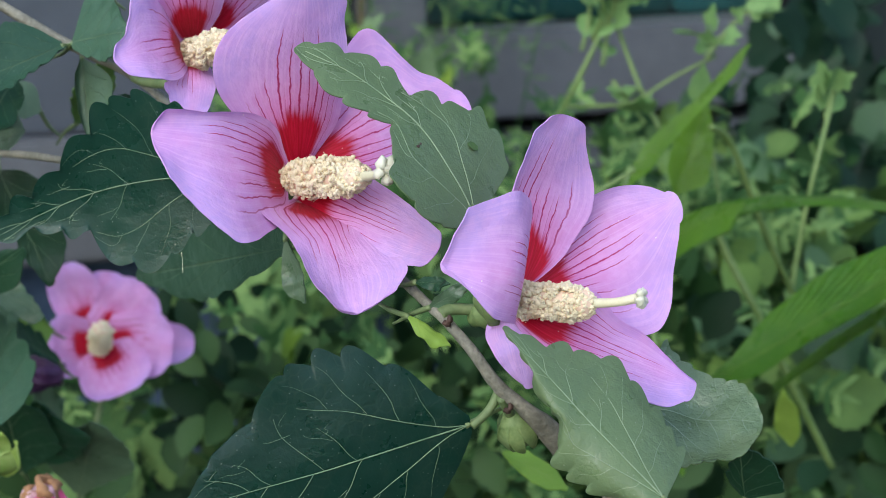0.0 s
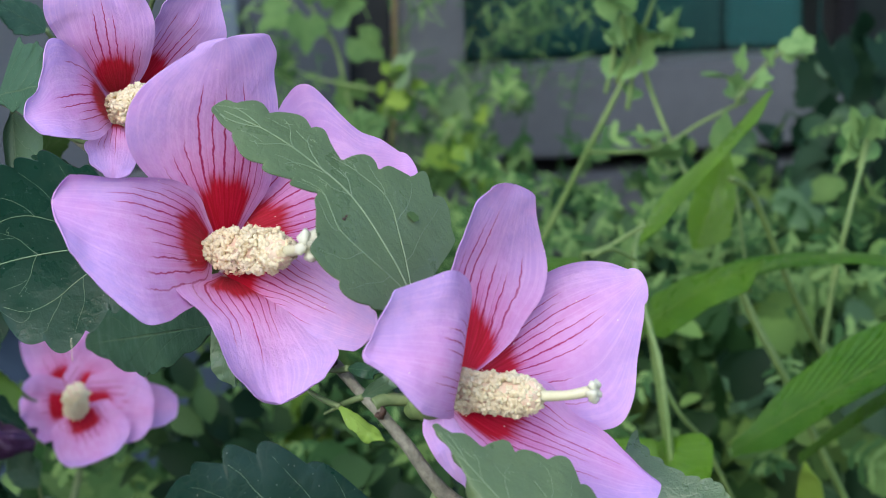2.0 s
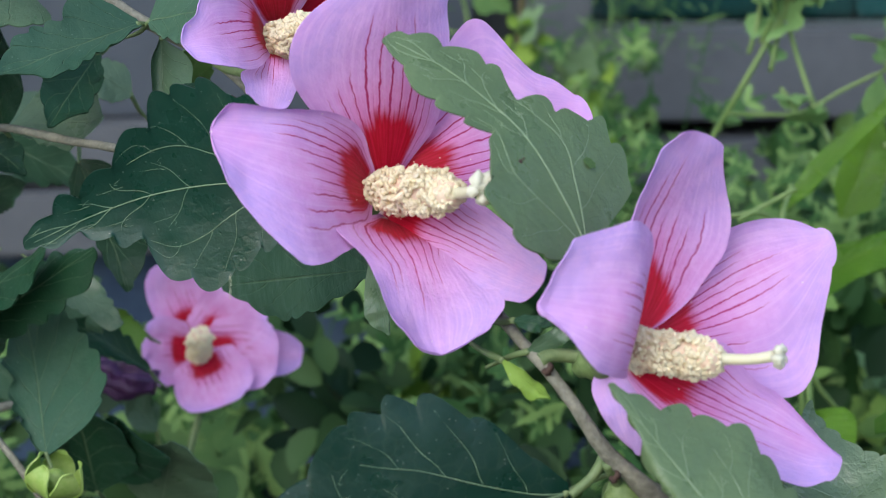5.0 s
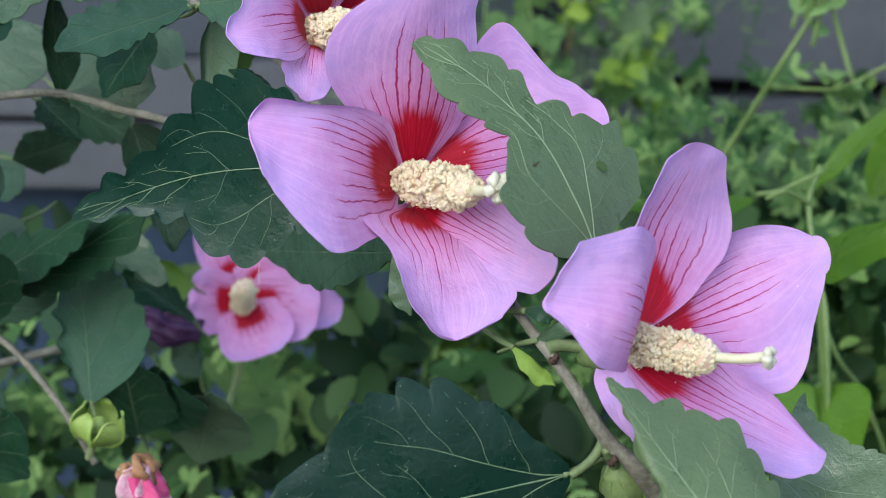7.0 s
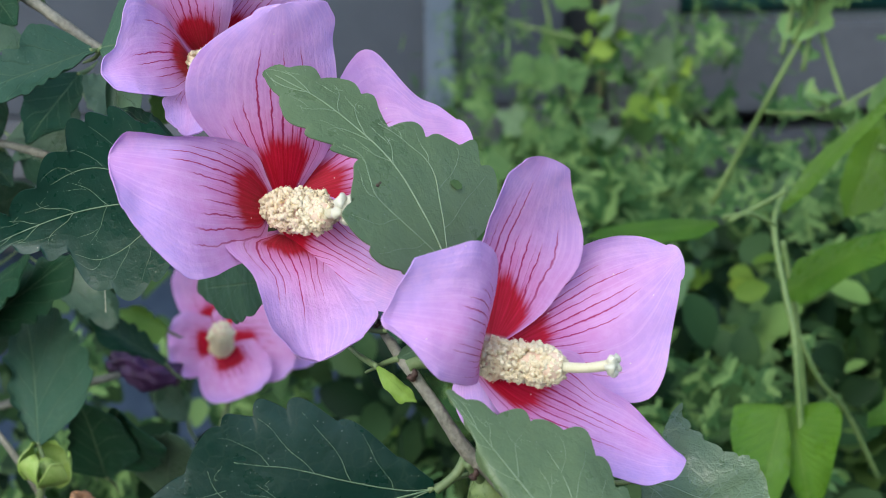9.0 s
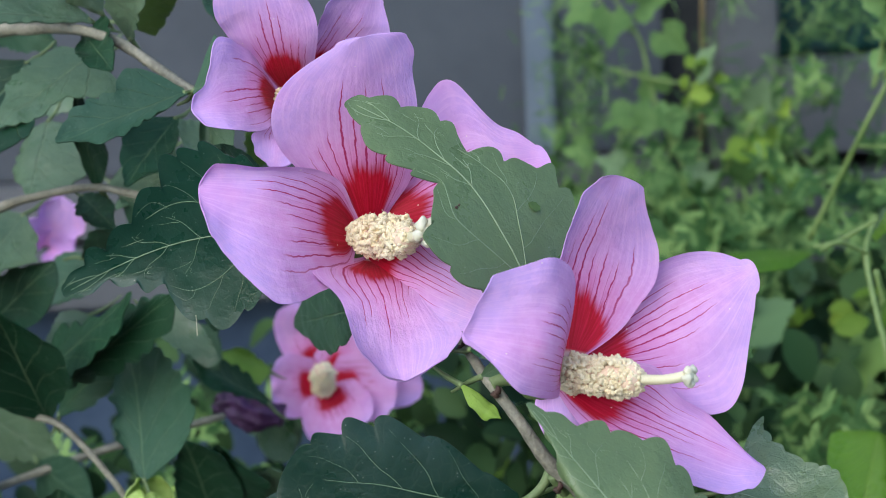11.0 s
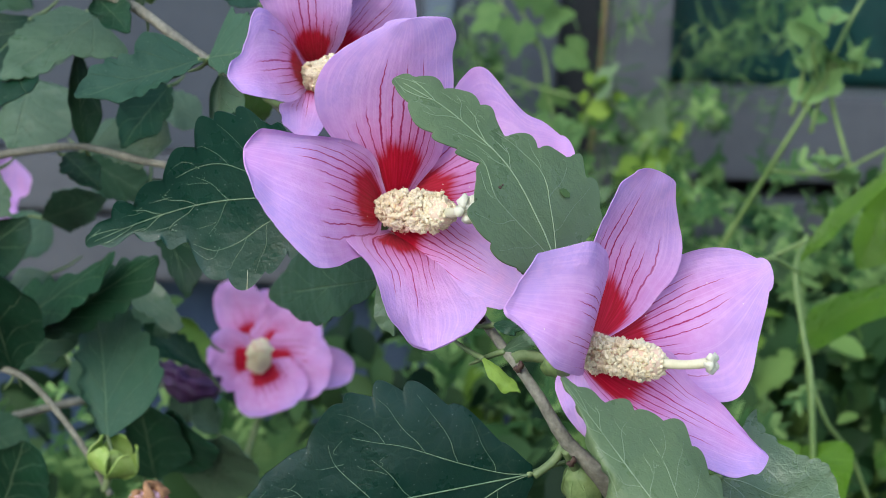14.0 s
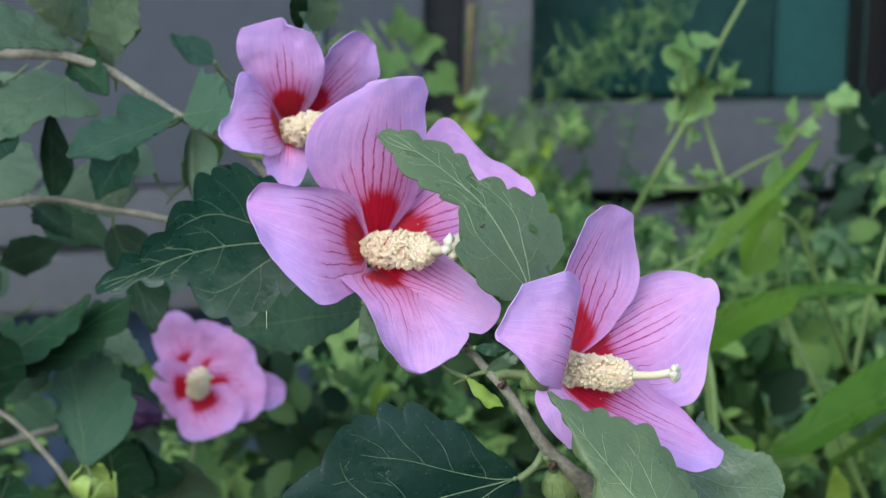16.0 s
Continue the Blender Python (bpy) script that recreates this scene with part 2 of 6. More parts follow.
eaten_mat = make_plain("chewed_leaf", c4(0.035, 0.085, 0.020), c4(0.075, 0.14, 0.030), 900.0, 0.7)
# paler hibiscus leaf copy, with the sky's gloss painted into its colour
leaf_sheen_pale = make_leaf("pale_sheen_leaf", c4(0.075, 0.150, 0.085), c4(0.155, 0.245, 0.140), c4(0.26, 0.36, 0.21), 0.38, 0.8, 0.28, 0.55, bumpy=0.002)
leaf_young = make_leaf("young_leaf", c4(0.16, 0.34, 0.04), c4(0.26, 0.42, 0.07), c4(0.34, 0.46, 0.14), 0.5, 0.4, 0.35)
blade_mat = make_leaf("lanceolate_leaf", c4(0.045, 0.155, 0.010), c4(0.120, 0.275, 0.020), c4(0.34, 0.50, 0.12), 0.36, 0.9, 0.35, 0.5, 16.0, 0.0018, 1.0)
leaf_fresh = make_leaf("yellow_green_leaf", c4(0.085, 0.175, 0.040), c4(0.15, 0.26, 0.07), c4(0.27, 0.38, 0.16), 0.45, 0.8, 0.3, 0.4)
leaf_mid = make_leaf("grey_green_leaf", c4(0.030, 0.090, 0.052), c4(0.066, 0.142, 0.084), c4(0.20, 0.30, 0.16), 0.45, 0.8, 0.2, 0.4)
weed_mat = make_plain("weed_leaf", c4(0.045, 0.120, 0.036), c4(0.190, 0.325, 0.105), 30.0, 0.6, 0.3, 0.001, per_island=True, spec=0.18, trans=0.25)
lime_leaf = make_plain("lime_weed_leaf", c4(0.10, 0.20, 0.025), c4(0.21, 0.33, 0.05), 30.0, 0.6, 0.3, 0.001, per_island=True, spec=0.18, trans=0.3)
grey_leaf = make_plain("grey_green_weed_leaf", c4(0.018, 0.058, 0.024), c4(0.105, 0.195, 0.085), 14.0, 0.55, 0.3, 0.001, per_island=True, spec=0.25, trans=0.2)
# darker copy of the grey-green weed leaf, shade put into the colour
dimmed_leaf = make_plain("dimmed_weed_leaf", c4(0.008, 0.032, 0.016), c4(0.050, 0.110, 0.055), 14.0, 0.5, 0.3, 0.001, per_island=True, spec=0.25, trans=0.18)
bush_mat = make_plain("undergrowth_leaf", c4(0.020, 0.062, 0.018), c4(0.160, 0.285, 0.072), 12.0, 0.6, 0.3, 0.001, per_island=True, spec=0.18, trans=0.22)
# undergrowth leaf darkened: the deep shade low down is put into its colour
painted_shade_mat = make_plain("painted_shade_leaf", c4(0.006, 0.024, 0.009), c4(0.042, 0.092, 0.030), 12.0, 0.6, 0.3, 0.001, per_island=True, spec=0.18, trans=0.18)
pale_weed = make_plain("pale_weed_leaf", c4(0.13, 0.22, 0.11), c4(0.21, 0.32, 0.17), 30.0, 0.6, 0.3, 0.001, spec=0.2, trans=0.25)
sprig_mat = make_plain("climbing_weed_leaf", c4(0.11, 0.235, 0.075), c4(0.25, 0.41, 0.15), 30.0, 0.55, 0.3, 0.001, spec=0.25, trans=0.25)
weed_stem = make_plain("weed_stem", c4(0.10, 0.18, 0.045), c4(0.19, 0.28, 0.09), 60.0, 0.5, 0.3, 0.0004)
bark = make_plain("bark", c4(0.115, 0.114, 0.085), c4(0.28, 0.275, 0.215), 150.0, 0.7, 1.0, 0.0010)
scar_mat = make_plain("bud_scar", c4(0.025, 0.013, 0.010), c4(0.085, 0.045, 0.030), 400.0, 0.7, 0.8, 0.0006)
green_stem = make_plain("green_stem", c4(0.10, 0.16, 0.06), c4(0.19, 0.25, 0.11), 120.0, 0.6, 0.5, 0.0004)
calyx_mat = make_plain("calyx", c4(0.13, 0.22, 0.07), c4(0.25, 0.34, 0.13), 160.0, 0.55, 0.5, 0.0004, trans=0.15)
lime_mat = make_plain("lime_calyx", c4(0.24, 0.40, 0.07), c4(0.40, 0.52, 0.16), 160.0, 0.5, 0.5, 0.0004, trans=0.2)
pollen = make_plain("pollen", c4(0.95, 0.85, 0.60), c4(0.98, 0.95, 0.78), 500.0, 0.8, 0.7, 0.0005, spec=0.2, trans=0.40)
cream = make_plain("cream", c4(0.72, 0.70, 0.46), c4(0.82, 0.80, 0.60), 300.0, 0.5, 0.3, 0.0003, trans=0.25)
stigma_mat = make_plain("stigma_flesh", c4(0.84, 0.84, 0.67), c4(0.90, 0.90, 0.78), 500.0, 0.4, 0.5, 0.0004, trans=0.4)
core_mat = make_plain("pink_column", c4(0.86, 0.60, 0.46), c4(0.92, 0.80, 0.60), 300.0, 0.6, 0.3, 0.0003, trans=0.25)
wilted_mat = make_plain("wilted_petal", c4(0.50, 0.20, 0.32), c4(0.78, 0.64, 0.66), 130.0, 0.7, 0.8, 0.0014, trans=0.15)
magenta_mat = make_plain("magenta_fold", c4(0.55, 0.03, 0.17), c4(0.68, 0.12, 0.28), 90.0, 0.6, 0.6, 0.0010, trans=0.15)
dark_wilt = make_plain("dark_wilted_petal", c4(0.018, 0.005, 0.026), c4(0.075, 0.022, 0.095), 60.0, 0.55, 0.7, 0.0014)
cane_mat = make_plain("dry_cane", c4(0.13, 0.10, 0.045), c4(0.24, 0.18, 0.085), 40.0, 0.7, 0.4, 0.0006)
tan_mat = make_plain("dry_tip", c4(0.27, 0.13, 0.06), c4(0.42, 0.24, 0.12), 120.0, 0.8, 0.6, 0.0006)
frame_mat = make_plain("grey_frame_paint", c4(0.074, 0.081, 0.091), c4(0.102, 0.110, 0.122), 14.0, 0.5, 0.15, 0.0006)
panel_mat = make_plain("dark_grey_panel", c4(0.042, 0.052, 0.068), c4(0.060, 0.072, 0.090), 9.0, 0.45, 0.1, 0.0006)
# black of the seal; also paints the darkness of the unlit room
dark_mat = make_plain("black_seal_and_room_dark", c4(0.006, 0.006, 0.008), c4(0.012, 0.012, 0.014), 30.0, 0.6, spec=0.12)
teal_mat = make_plain("teal_blind", c4(0.008, 0.040, 0.042), c4(0.014, 0.060, 0.060), 10.0, 0.6, spec=0.12)
trim_mat = make_plain("dark_joint", c4(0.016, 0.019, 0.022), c4(0.026, 0.030, 0.034), 20.0, 0.6, spec=0.15)
pale_teal = make_plain("pale_teal_blind", c4(0.016, 0.075, 0.082), c4(0.026, 0.10, 0.11), 10.0, 0.6, spec=0.12)
side_mat = make_plain("black_green_facade", c4(0.010, 0.016, 0.016), c4(0.020, 0.028, 0.028), 10.0, 0.6, spec=0.15)
pale_strip = make_plain("pale_strip", c4(0.095, 0.130, 0.17), c4(0.13, 0.170, 0.215), 10.0, 0.5)
blue_mat = make_plain("blue_grey_plastic", c4(0.028, 0.050, 0.088), c4(0.056, 0.086, 0.135), 14.0, 0.5, spec=0.12)
soil_mat = make_plain("soil", c4(0.020, 0.016, 0.010), c4(0.05, 0.042, 0.028), 9.0, 0.9, 0.6, 0.01)
glass_mat, gt, gb = material("window_glass")
gb.inputs["Base Color"].default_value = c4(0.75, 0.9, 0.88)
gb.inputs["Roughness"].default_value = 0.03
gb.inputs["Transmission Weight"].default_value = 1.0
gb.inputs["IOR"].default_value = 1.45


# ---- building blocks ----
def mesh_of(name, verts, faces, mat, uvs=None, smooth=True):
    me = bpy.data.meshes.new(name)
    me.from_pydata([tuple(p) for p in verts], [], [tuple(int(i) for i in q) for q in faces])
    me.materials.append(mat)
    if smooth:
        me.polygons.foreach_set("use_smooth", [True] * len(me.polygons))
    if uvs is not None:
        layer = me.uv_layers.new(name="UVMap")
        idx = np.empty(len(me.loops), dtype=np.int32)
        me.loops.foreach_get("vertex_index", idx)
        layer.data.foreach_set("uv", np.asarray(uvs, dtype=np.float32)[idx].ravel())
    me.update()
    return me


def thing(name, at, label, category, group=""):
    ob = new(name)
    ob.location = at
    ob.empty_display_size = 0.01
    return tagged(ob, label, category, group)


def part(name, me, parent, label=""):
    ob = new(name, me)
    ob.parent = parent
    if label:
        ob["label"] = label
    return ob


def smooth_table(knots, values, v):
    """A soft curve through a few widths."""
    knots, values = np.asarray(knots, float), np.asarray(values, float)
    slope = np.gradient(values, knots)
    i = np.clip(np.searchsorted(knots, v) - 1, 0, len(knots) - 2)
    h = knots[i + 1] - knots[i]
    t = np.clip((v - knots[i]) / h, 0, 1)
    return np.maximum(
        (2 * t**3 - 3 * t**2 + 1) * values[i] + (t**3 - 2 * t**2 + t) * h * slope[i]
        + (3 * t**2 - 2 * t**3) * values[i + 1] + (t**3 - t**2) * h * slope[i + 1], 0.004)


def knots_for(n):
    return [0.08, 0.2, 0.35, 0.5, 0.65, 0.78, 0.88, 0.95] if n == 8 else list(np.linspace(0.04, 0.97, n))


GRID = {}


def blade_mesh(name, base, tip, da, db, wa, wb, mat, origin, belly=0.0, ruffle=0.0, arch=0.0, serr=0.0, teeth=9,
               nu=14, nv=30, thick=0.00035, claw=0.03, seed=0, wrinkle=0.0, wave=0.0, notch=None):
    """A petal or leaf: an axis from base to tip, two half-widths that change along it, each with a direction of its own."""
    base, tip, da, db = (np.array(q, float) for q in (base, tip, da, db))
    axis = tip - base
    size = np.linalg.norm(axis)
    n0 = np.cross(db - da, axis)
    n0 /= np.linalg.norm(n0)
    if n0[1] > 0:
        n0 = -n0
    kn = knots_for(len(wa))
    vs = 1 - (1 - np.linspace(0, 1, nv)) ** 1.5
    vs[-1] = 0.9995
    end = kn[-1]
    halves, lobes = [], []
    for w in (wa, wb):
        x = smooth_table([0.0] + kn, [claw] + list(w), np.minimum(vs, end))
        round_off = np.sqrt(np.clip(1 - ((vs - end) / (1 - end)).clip(0) ** 2, 0, 1))
        x = x * np.where(vs > end, round_off, 1.0)
        ph = (vs * teeth + 0.35 * len(halves) + 0.22 * np.sin(vs * 11 + seed + 2 * len(halves))) % 1.0
        lobes.append(serr * (np.sin(np.pi * ph**1.35).clip(0) ** 0.75 - 0.55) * np.sin(np.pi * vs.clip(0, 1) ** 0.8).clip(0) ** 0.5)
        halves.append(np.maximum(x, 0.002))
    us = np.linspace(-1, 1, nu)
    verts, uvs = [], []
    off = Vector((seed * 3.1, seed * 1.7, seed * 0.9))
    for j, v in enumerate(vs):
        mid = base + axis * v + (n0 * arch if isinstance(arch, float) else np.array(arch)) * math.sin(math.pi * v)
        left, right = da * halves[0][j] * size, db * halves[1][j] * size
        room = min(1.0, (halves[0][j] + halves[1][j]) / (0.9 * np.max(halves[0] + halves[1]))) ** 1.5
        for u in us:
            cut = room * wave * (noise.noise(Vector((u * 2.6, seed, 1.5))) + 0.5 * noise.noise(Vector((u * 7.5, seed, 4.5))) + 0.32 * noise.noise(Vector((u * 19.0, seed, 7.5))))
            if notch:
                cut += room * notch[0] * math.exp(-(((u - notch[1]) / notch[2]) ** 2))
            p = mid - axis * cut * v**4 + (u * (right - left) + u * u * (right + left)) / 2
            p = p + n0 * belly * (1 - u * u) * math.sin(math.pi * min(1, v * 1.05))
            if serr:
                k = 0 if u < 0 else 1
                p = p + lobes[k][j] * abs(u) ** 4 * size * ((da, db)[k] * 0.9 + axis / size * 0.32)
            if ruffle:
                spot = Vector((p - base) / size)
                rim_near = max(abs(u), v)
                q = noise.noise(spot * 3.0 + off)
                q2 = noise.noise(spot * 7.0 + off)
                q3 = noise.noise(spot * 15.0 + off)
                p = p + n0 * ruffle * min(1, v * 1.6) * ((q * 1.3 + q2 * 0.42) * (0.25 + rim_near**2) + q3 * 0.22 * rim_near**5)
            if wrinkle:
                p = p + n0 * wrinkle * noise.noise(Vector(p) * 95 + off)
            verts.append(p - origin)
            uvs.append(((u + 1) / 2, v))
    m = nu * nv
    back = [p - n0 * thick for p in verts]
    faces = []
    flip = np.dot(np.cross(verts[1] - verts[0], verts[nu] - verts[0]), n0) < 0
    for j in range(nv - 1):
        for i in range(nu - 1):
            a = j * nu + i
            q = (a, a + 1, a + nu + 1, a + nu)
            r = (a + m, a + nu + m, a + nu + 1 + m, a + 1 + m)
            faces += [q[::-1], r[::-1]] if flip else [q, r]
    rim = list(range(nu)) + [j * nu + nu - 1 for j in range(1, nv)] + [(nv - 1) * nu + i for i in range(nu - 2, -1, -1)] + [j * nu for j in range(nv - 2, 0, -1)]
    # the thin rim has corners of its own, so that the faces stay crisp
    k = len(rim)
    front = [verts[a] for a in rim]
    behind = [back[a] for a in rim]
    for a in range(k):
        c = (a + 1) % k
        q = (2 * m + a, 2 * m + k + a, 2 * m + k + c, 2 * m + c)
        faces.append(q if not flip else q[::-1])
    ends = [uvs[a] for a in rim]
    GRID[name] = (np.array(verts).reshape(nv, nu, 3), vs, n0)
    return mesh_of(name, verts + back + front + behind, faces, mat, uvs + uvs + ends + ends)


def on_blade(grid, u, v):
    """A place on the last blade's face."""
    g, vs, n0 = grid
    nv, nu = g.shape[:2]
    y = np.interp(v, vs, np.arange(nv))
    x = np.clip((u + 1) / 2, 0, 1) * (nu - 1)
    j, i = min(int(y), nv - 2), min(int(x), nu - 2)
    a, c = y - j, x - i
    return (g[j, i] * (1 - c) + g[j, i + 1] * c) * (1 - a) + (g[j + 1, i] * (1 - c) + g[j + 1, i + 1] * c) * a


def curve_points(pts, steps=8):
    """A Catmull-Rom curve through the points."""
    p = [np.array(q, float) for q in pts]
    p = [2 * p[0] - p[1]] + p + [2 * p[-1] - p[-2]]
    out = []
    for i in range(1, len(p) - 2):
        for t in np.linspace(0, 1, steps, endpoint=False):
            a, b, c, d = p[i - 1 : i + 3]
            out.append(0.5 * (2 * b + (c - a) * t + (2 * a - 5 * b + 4 * c - d) * t * t + (3 * b - a - 3 * c + d) * t**3))
    return out + [p[-2]]


def tube_data(pts, radii, sides=10, lump=0.0, seed=0, folds=0.0):
    """Rings along a line; the radius follows the list."""
    pts = [np.array(q, float) for q in pts]
    n = len(pts)
    rad = np.interp(np.linspace(0, 1, n), np.linspace(0, 1, len(radii)), radii)
    along = np.concatenate([[0], np.cumsum([np.linalg.norm(q - p) for p, q in zip(pts, pts[1:])])])
    along = along / np.mean(rad) * 0.9 if folds else np.arange(n) * 0.45
    verts, faces, uvs = [], [], []
    ref = np.array([0.13, 0.31, 0.94])
    for i, p in enumerate(pts):
        d = pts[min(i + 1, n - 1)] - pts[max(i - 1, 0)]
        d = d / (np.linalg.norm(d) + 1e-12)
        a = np.cross(d, ref)
        if np.linalg.norm(a) < 0.1:
            a = np.cross(d, np.array([1.0, 0, 0]))
        a /= np.linalg.norm(a)
        b = np.cross(d, a)
        for k in range(sides):
            w = 2 * math.pi * k / sides
            r = rad[i] * (1 + lump * noise.noise(Vector((along[i], math.cos(w) * 1.5 + seed, math.sin(w) * 1.5))) + folds * math.sin(7 * w + 1.5 * math.sin(along[i]) + seed))
            verts.append(p + r * (a * math.cos(w) + b * math.sin(w)))
            uvs.append((k / sides, i / n))
    for i in range(n - 1):
        for k in range(sides):
            q = i * sides + k
            q2 = i * sides + (k + 1) % sides
            faces.append((q, q2, q2 + sides, q + sides))
    faces.append(tuple(range(sides))[::-1])
    faces.append(tuple((n - 1) * sides + k for k in range(sides)))
    return verts, faces, uvs


def tube(name, pts, radii, mat, origin=(0, 0, 0), sides=10, lump=0.0, steps=8, seed=0, folds=0.0):
    v, f, uv = tube_data(curve_points(pts, steps) if len(pts) > 2 else pts, radii, sides, lump, seed, folds)
    return mesh_of(name, [p - np.array(origin, float) for p in v], f, mat, uv)


def join(chunks):
    """Several (verts, faces) lists as one."""
    verts, faces = [], []
    for v, f in chunks:
        k = len(verts)
        verts += list(v)
        faces += [tuple(i + k for i in q) for q in f]
    return verts, faces


ICO = {}


def blob(centre, r, squash=1.0, rng=None, fine=1):
    """A small lump; the finer kind has uneven cheeks."""
    if fine not in ICO:
        bm = bmesh.new()
        bmesh.ops.create_icosphere(bm, subdivisions=fine, radius=1.0)
        ICO[fine] = ([np.array(q.co) for q in bm.verts], [tuple(q.index for q in f.verts) for f in bm.faces])
        bm.free()
    shift = Vector((0, 0, 0)) if rng is None else Vector((rng.uniform(0, 50), 0, 0))
    return [centre + q * r * (1 + 0.55 * noise.noise(Vector(q) * 1.3 + shift)) * np.array([1, 1, squash]) for q in ICO[fine][0]], ICO[fine][1]


# ---- flowers ----
def column(base, end, tip, origin, parent, r=0.0036, seed=1, stigma=True, count=620, lobe=0.36):
    """The stamen column with its anthers, the style and the stigma."""
    rng = random.Random(seed)
    base, end, tip = (np.array(q, float) for q in (base, end, tip))
    d = end - base
    d1 = d / np.linalg.norm(d)
    a = np.cross(d1, [0, 0, 1.0])
    a /= np.linalg.norm(a)
    b = np.cross(d1, a)
    core = [base - origin + d * q for q in (0.0, 0.08, 0.5, 0.92, 1.0)]
    col = part("stamen_column", tube("stamen_column", core, [r * 0.60, r * 0.74, r * 0.78, r * 0.70, r * 0.4], core_mat, sides=16, lump=0.2, steps=6), parent, "pinkish stamen column under the anthers")

    def swell(h, w):
        """The head's outline: lumps of anthers, thin at the foot and rounded at the end."""
        q = Vector((h * 5, math.cos(w) * 1.4 + seed, math.sin(w) * 1.4))
        k = 1 + 0.30 * noise.noise(q) + 0.16 * noise.noise(q * 2.7)
        return k * min(1.0, 0.66 + h * 2.6) * (1.0 if h < 0.8 else math.sqrt(max(0.05, 1 - ((h - 0.8) / 0.215) ** 2)))

    chunks = []
    for i in range(count):
        # anthers spread evenly, each a cleft kidney of two lumps
        h, w = (i + rng.random()) / count, i * 2.39996 + rng.uniform(-0.5, 0.5)
        rr = r * 0.86 * max(0.84, swell(h, w) if h < 0.8 else 0.84) * (1.0 if h < 0.8 else swell(h, w)) * rng.uniform(0.95, 1.10)
        out = a * math.cos(w) + b * math.sin(w)
        at = base + d * (0.05 + 0.95 * h) + rr * out - origin
        big = r * rng.uniform(0.085, 0.150)
        lean = unit3(rng) * big * 0.75
        chunks.append(blob(at + lean, big, rng.uniform(0.75, 1.2), rng, 2))
        chunks.append(blob(at - lean, big * rng.uniform(0.7, 1.0), rng.uniform(0.75, 1.2), rng, 2))
        for _ in range(3):
            chunks.append(blob(at + out * big * 0.7 + unit3(rng) * big * 0.9, big * rng.uniform(0.14, 0.26), 1.0, rng, 1))
    v, f = join(chunks)
    ob = part("pollen_head", mesh_of("pollen_head", v, f, pollen), parent, "cluster of pale yellow anthers dusted with pollen")
    ob["kind"] = "stuff"
    if stigma:
        part("style", tube("style", [end - d * 0.1 - origin, (end + tip) / 2 - origin + np.array([0, 0, -0.0003]), tip - origin], [r * 0.28, r * 0.24, r * 0.27], cream, steps=6), parent)
        lobes = [blob(tip - origin + d1 * r * 0.05, r * lobe * 0.9, 1.0, rng, 2)]
        for k in range(5):
            w = 2 * math.pi * k / 5 + seed
            lobes.append(blob(tip - origin + d1 * r * 0.18 + (a * math.cos(w) + b * math.sin(w)) * r * lobe * 1.05, r * lobe * rng.uniform(0.62, 0.85), 1.0, rng, 2))
        v, f = join(lobes)
        part("stigma", mesh_of("stigma", v, f, stigma_mat), parent, "pale lobed stigma")
    return col


def unit3(rng):
    v = np.array([rng.gauss(0, 1), rng.gauss(0, 1), rng.gauss(0, 1)])
    return v / np.linalg.norm(v)


def flower(label, heart, col=None, pedicel=None, seed=0, fine=True, r=0.0036, lobe=0.36):
    base = np.array(heart, float)
    fl = thing("hibiscus_flower", heart, label, "flower", "open hibiscus flowers")
    if col:
        column(*col, base, fl, seed=seed + 3, r=r, stigma=fine, lobe=lobe)
        d = np.array(col[1]) - np.array(col[0])
        d /= np.linalg.norm(d)
        foot = np.array(col[0]) - base
        if fine:
            part("throat", tube("throat", [foot - d * 0.008, foot - d * 0.004, foot - d * 0.002], [0.002, 0.0062, 0.0058], calyx_mat, sides=14), fl, "pale green throat between the petals")
    if pedicel:
        p = [np.array(q) - base for q in pedicel]
        part("pedicel", tube("pedicel", p, [0.0016, 0.0013, 0.0015], green_stem), fl, "green flower stalk")
        # the calyx: a green cup under the heart
        ax = (p[1] - p[0]) / np.linalg.norm(p[1] - p[0])
        cup = [p[0] - ax * 0.004, p[0] + ax * 0.002, p[0] + ax * 0.007, p[0] + ax * 0.011]
        part("calyx", tube("calyx", cup, [0.0042, 0.0046, 0.0036, 0.0016], calyx_mat, sides=12, lump=0.2), fl, "green calyx")
    return fl


def petal(fl, seed, mat, b, t, da, db, wa, wb, belly, ruf, arch, notch=None, fine=True):
    me = blade_mesh("petal", b, t, da, db, wa, wb, mat, np.array(fl.location), belly, ruf * 0.95, arch, nu=40 if fine else 18, nv=60 if fine else 30,
                    thick=0.0003, claw=0.07, seed=seed, wrinkle=0.0003, wave=0.03, notch=notch)
    return part("petal", me, fl)


fl = flower("wide open lilac-pink hibiscus flower with crimson heart, facing forward", (-0.0440, 0.0370, 1.0140), ((-0.0441, 0.0340, 1.0142), (-0.0252, 0.0080, 1.0187), (-0.0202, 0.0010, 1.0211)), [(-0.0443, 0.0400, 1.0131), (-0.0424, 0.0470, 1.0069), (-0.0369, 0.0470, 1.0009), (-0.0262, 0.0350, 0.9964)], 1, r=0.0043, lobe=0.46)
petal(fl, 1.00, petal_mat, (-0.0449, 0.0340, 1.0149), (-0.0705, 0.0070, 1.0296), (0.332, 0.190, 0.924), (0.260, -0.641, -0.722), (0.130, 0.220, 0.250, 0.231, 0.192, 0.162, 0.157, 0.150), (0.300, 0.400, 0.500, 0.600, 0.640, 0.540, 0.424, 0.309), 0.0030, 0.0015, 0.0030)
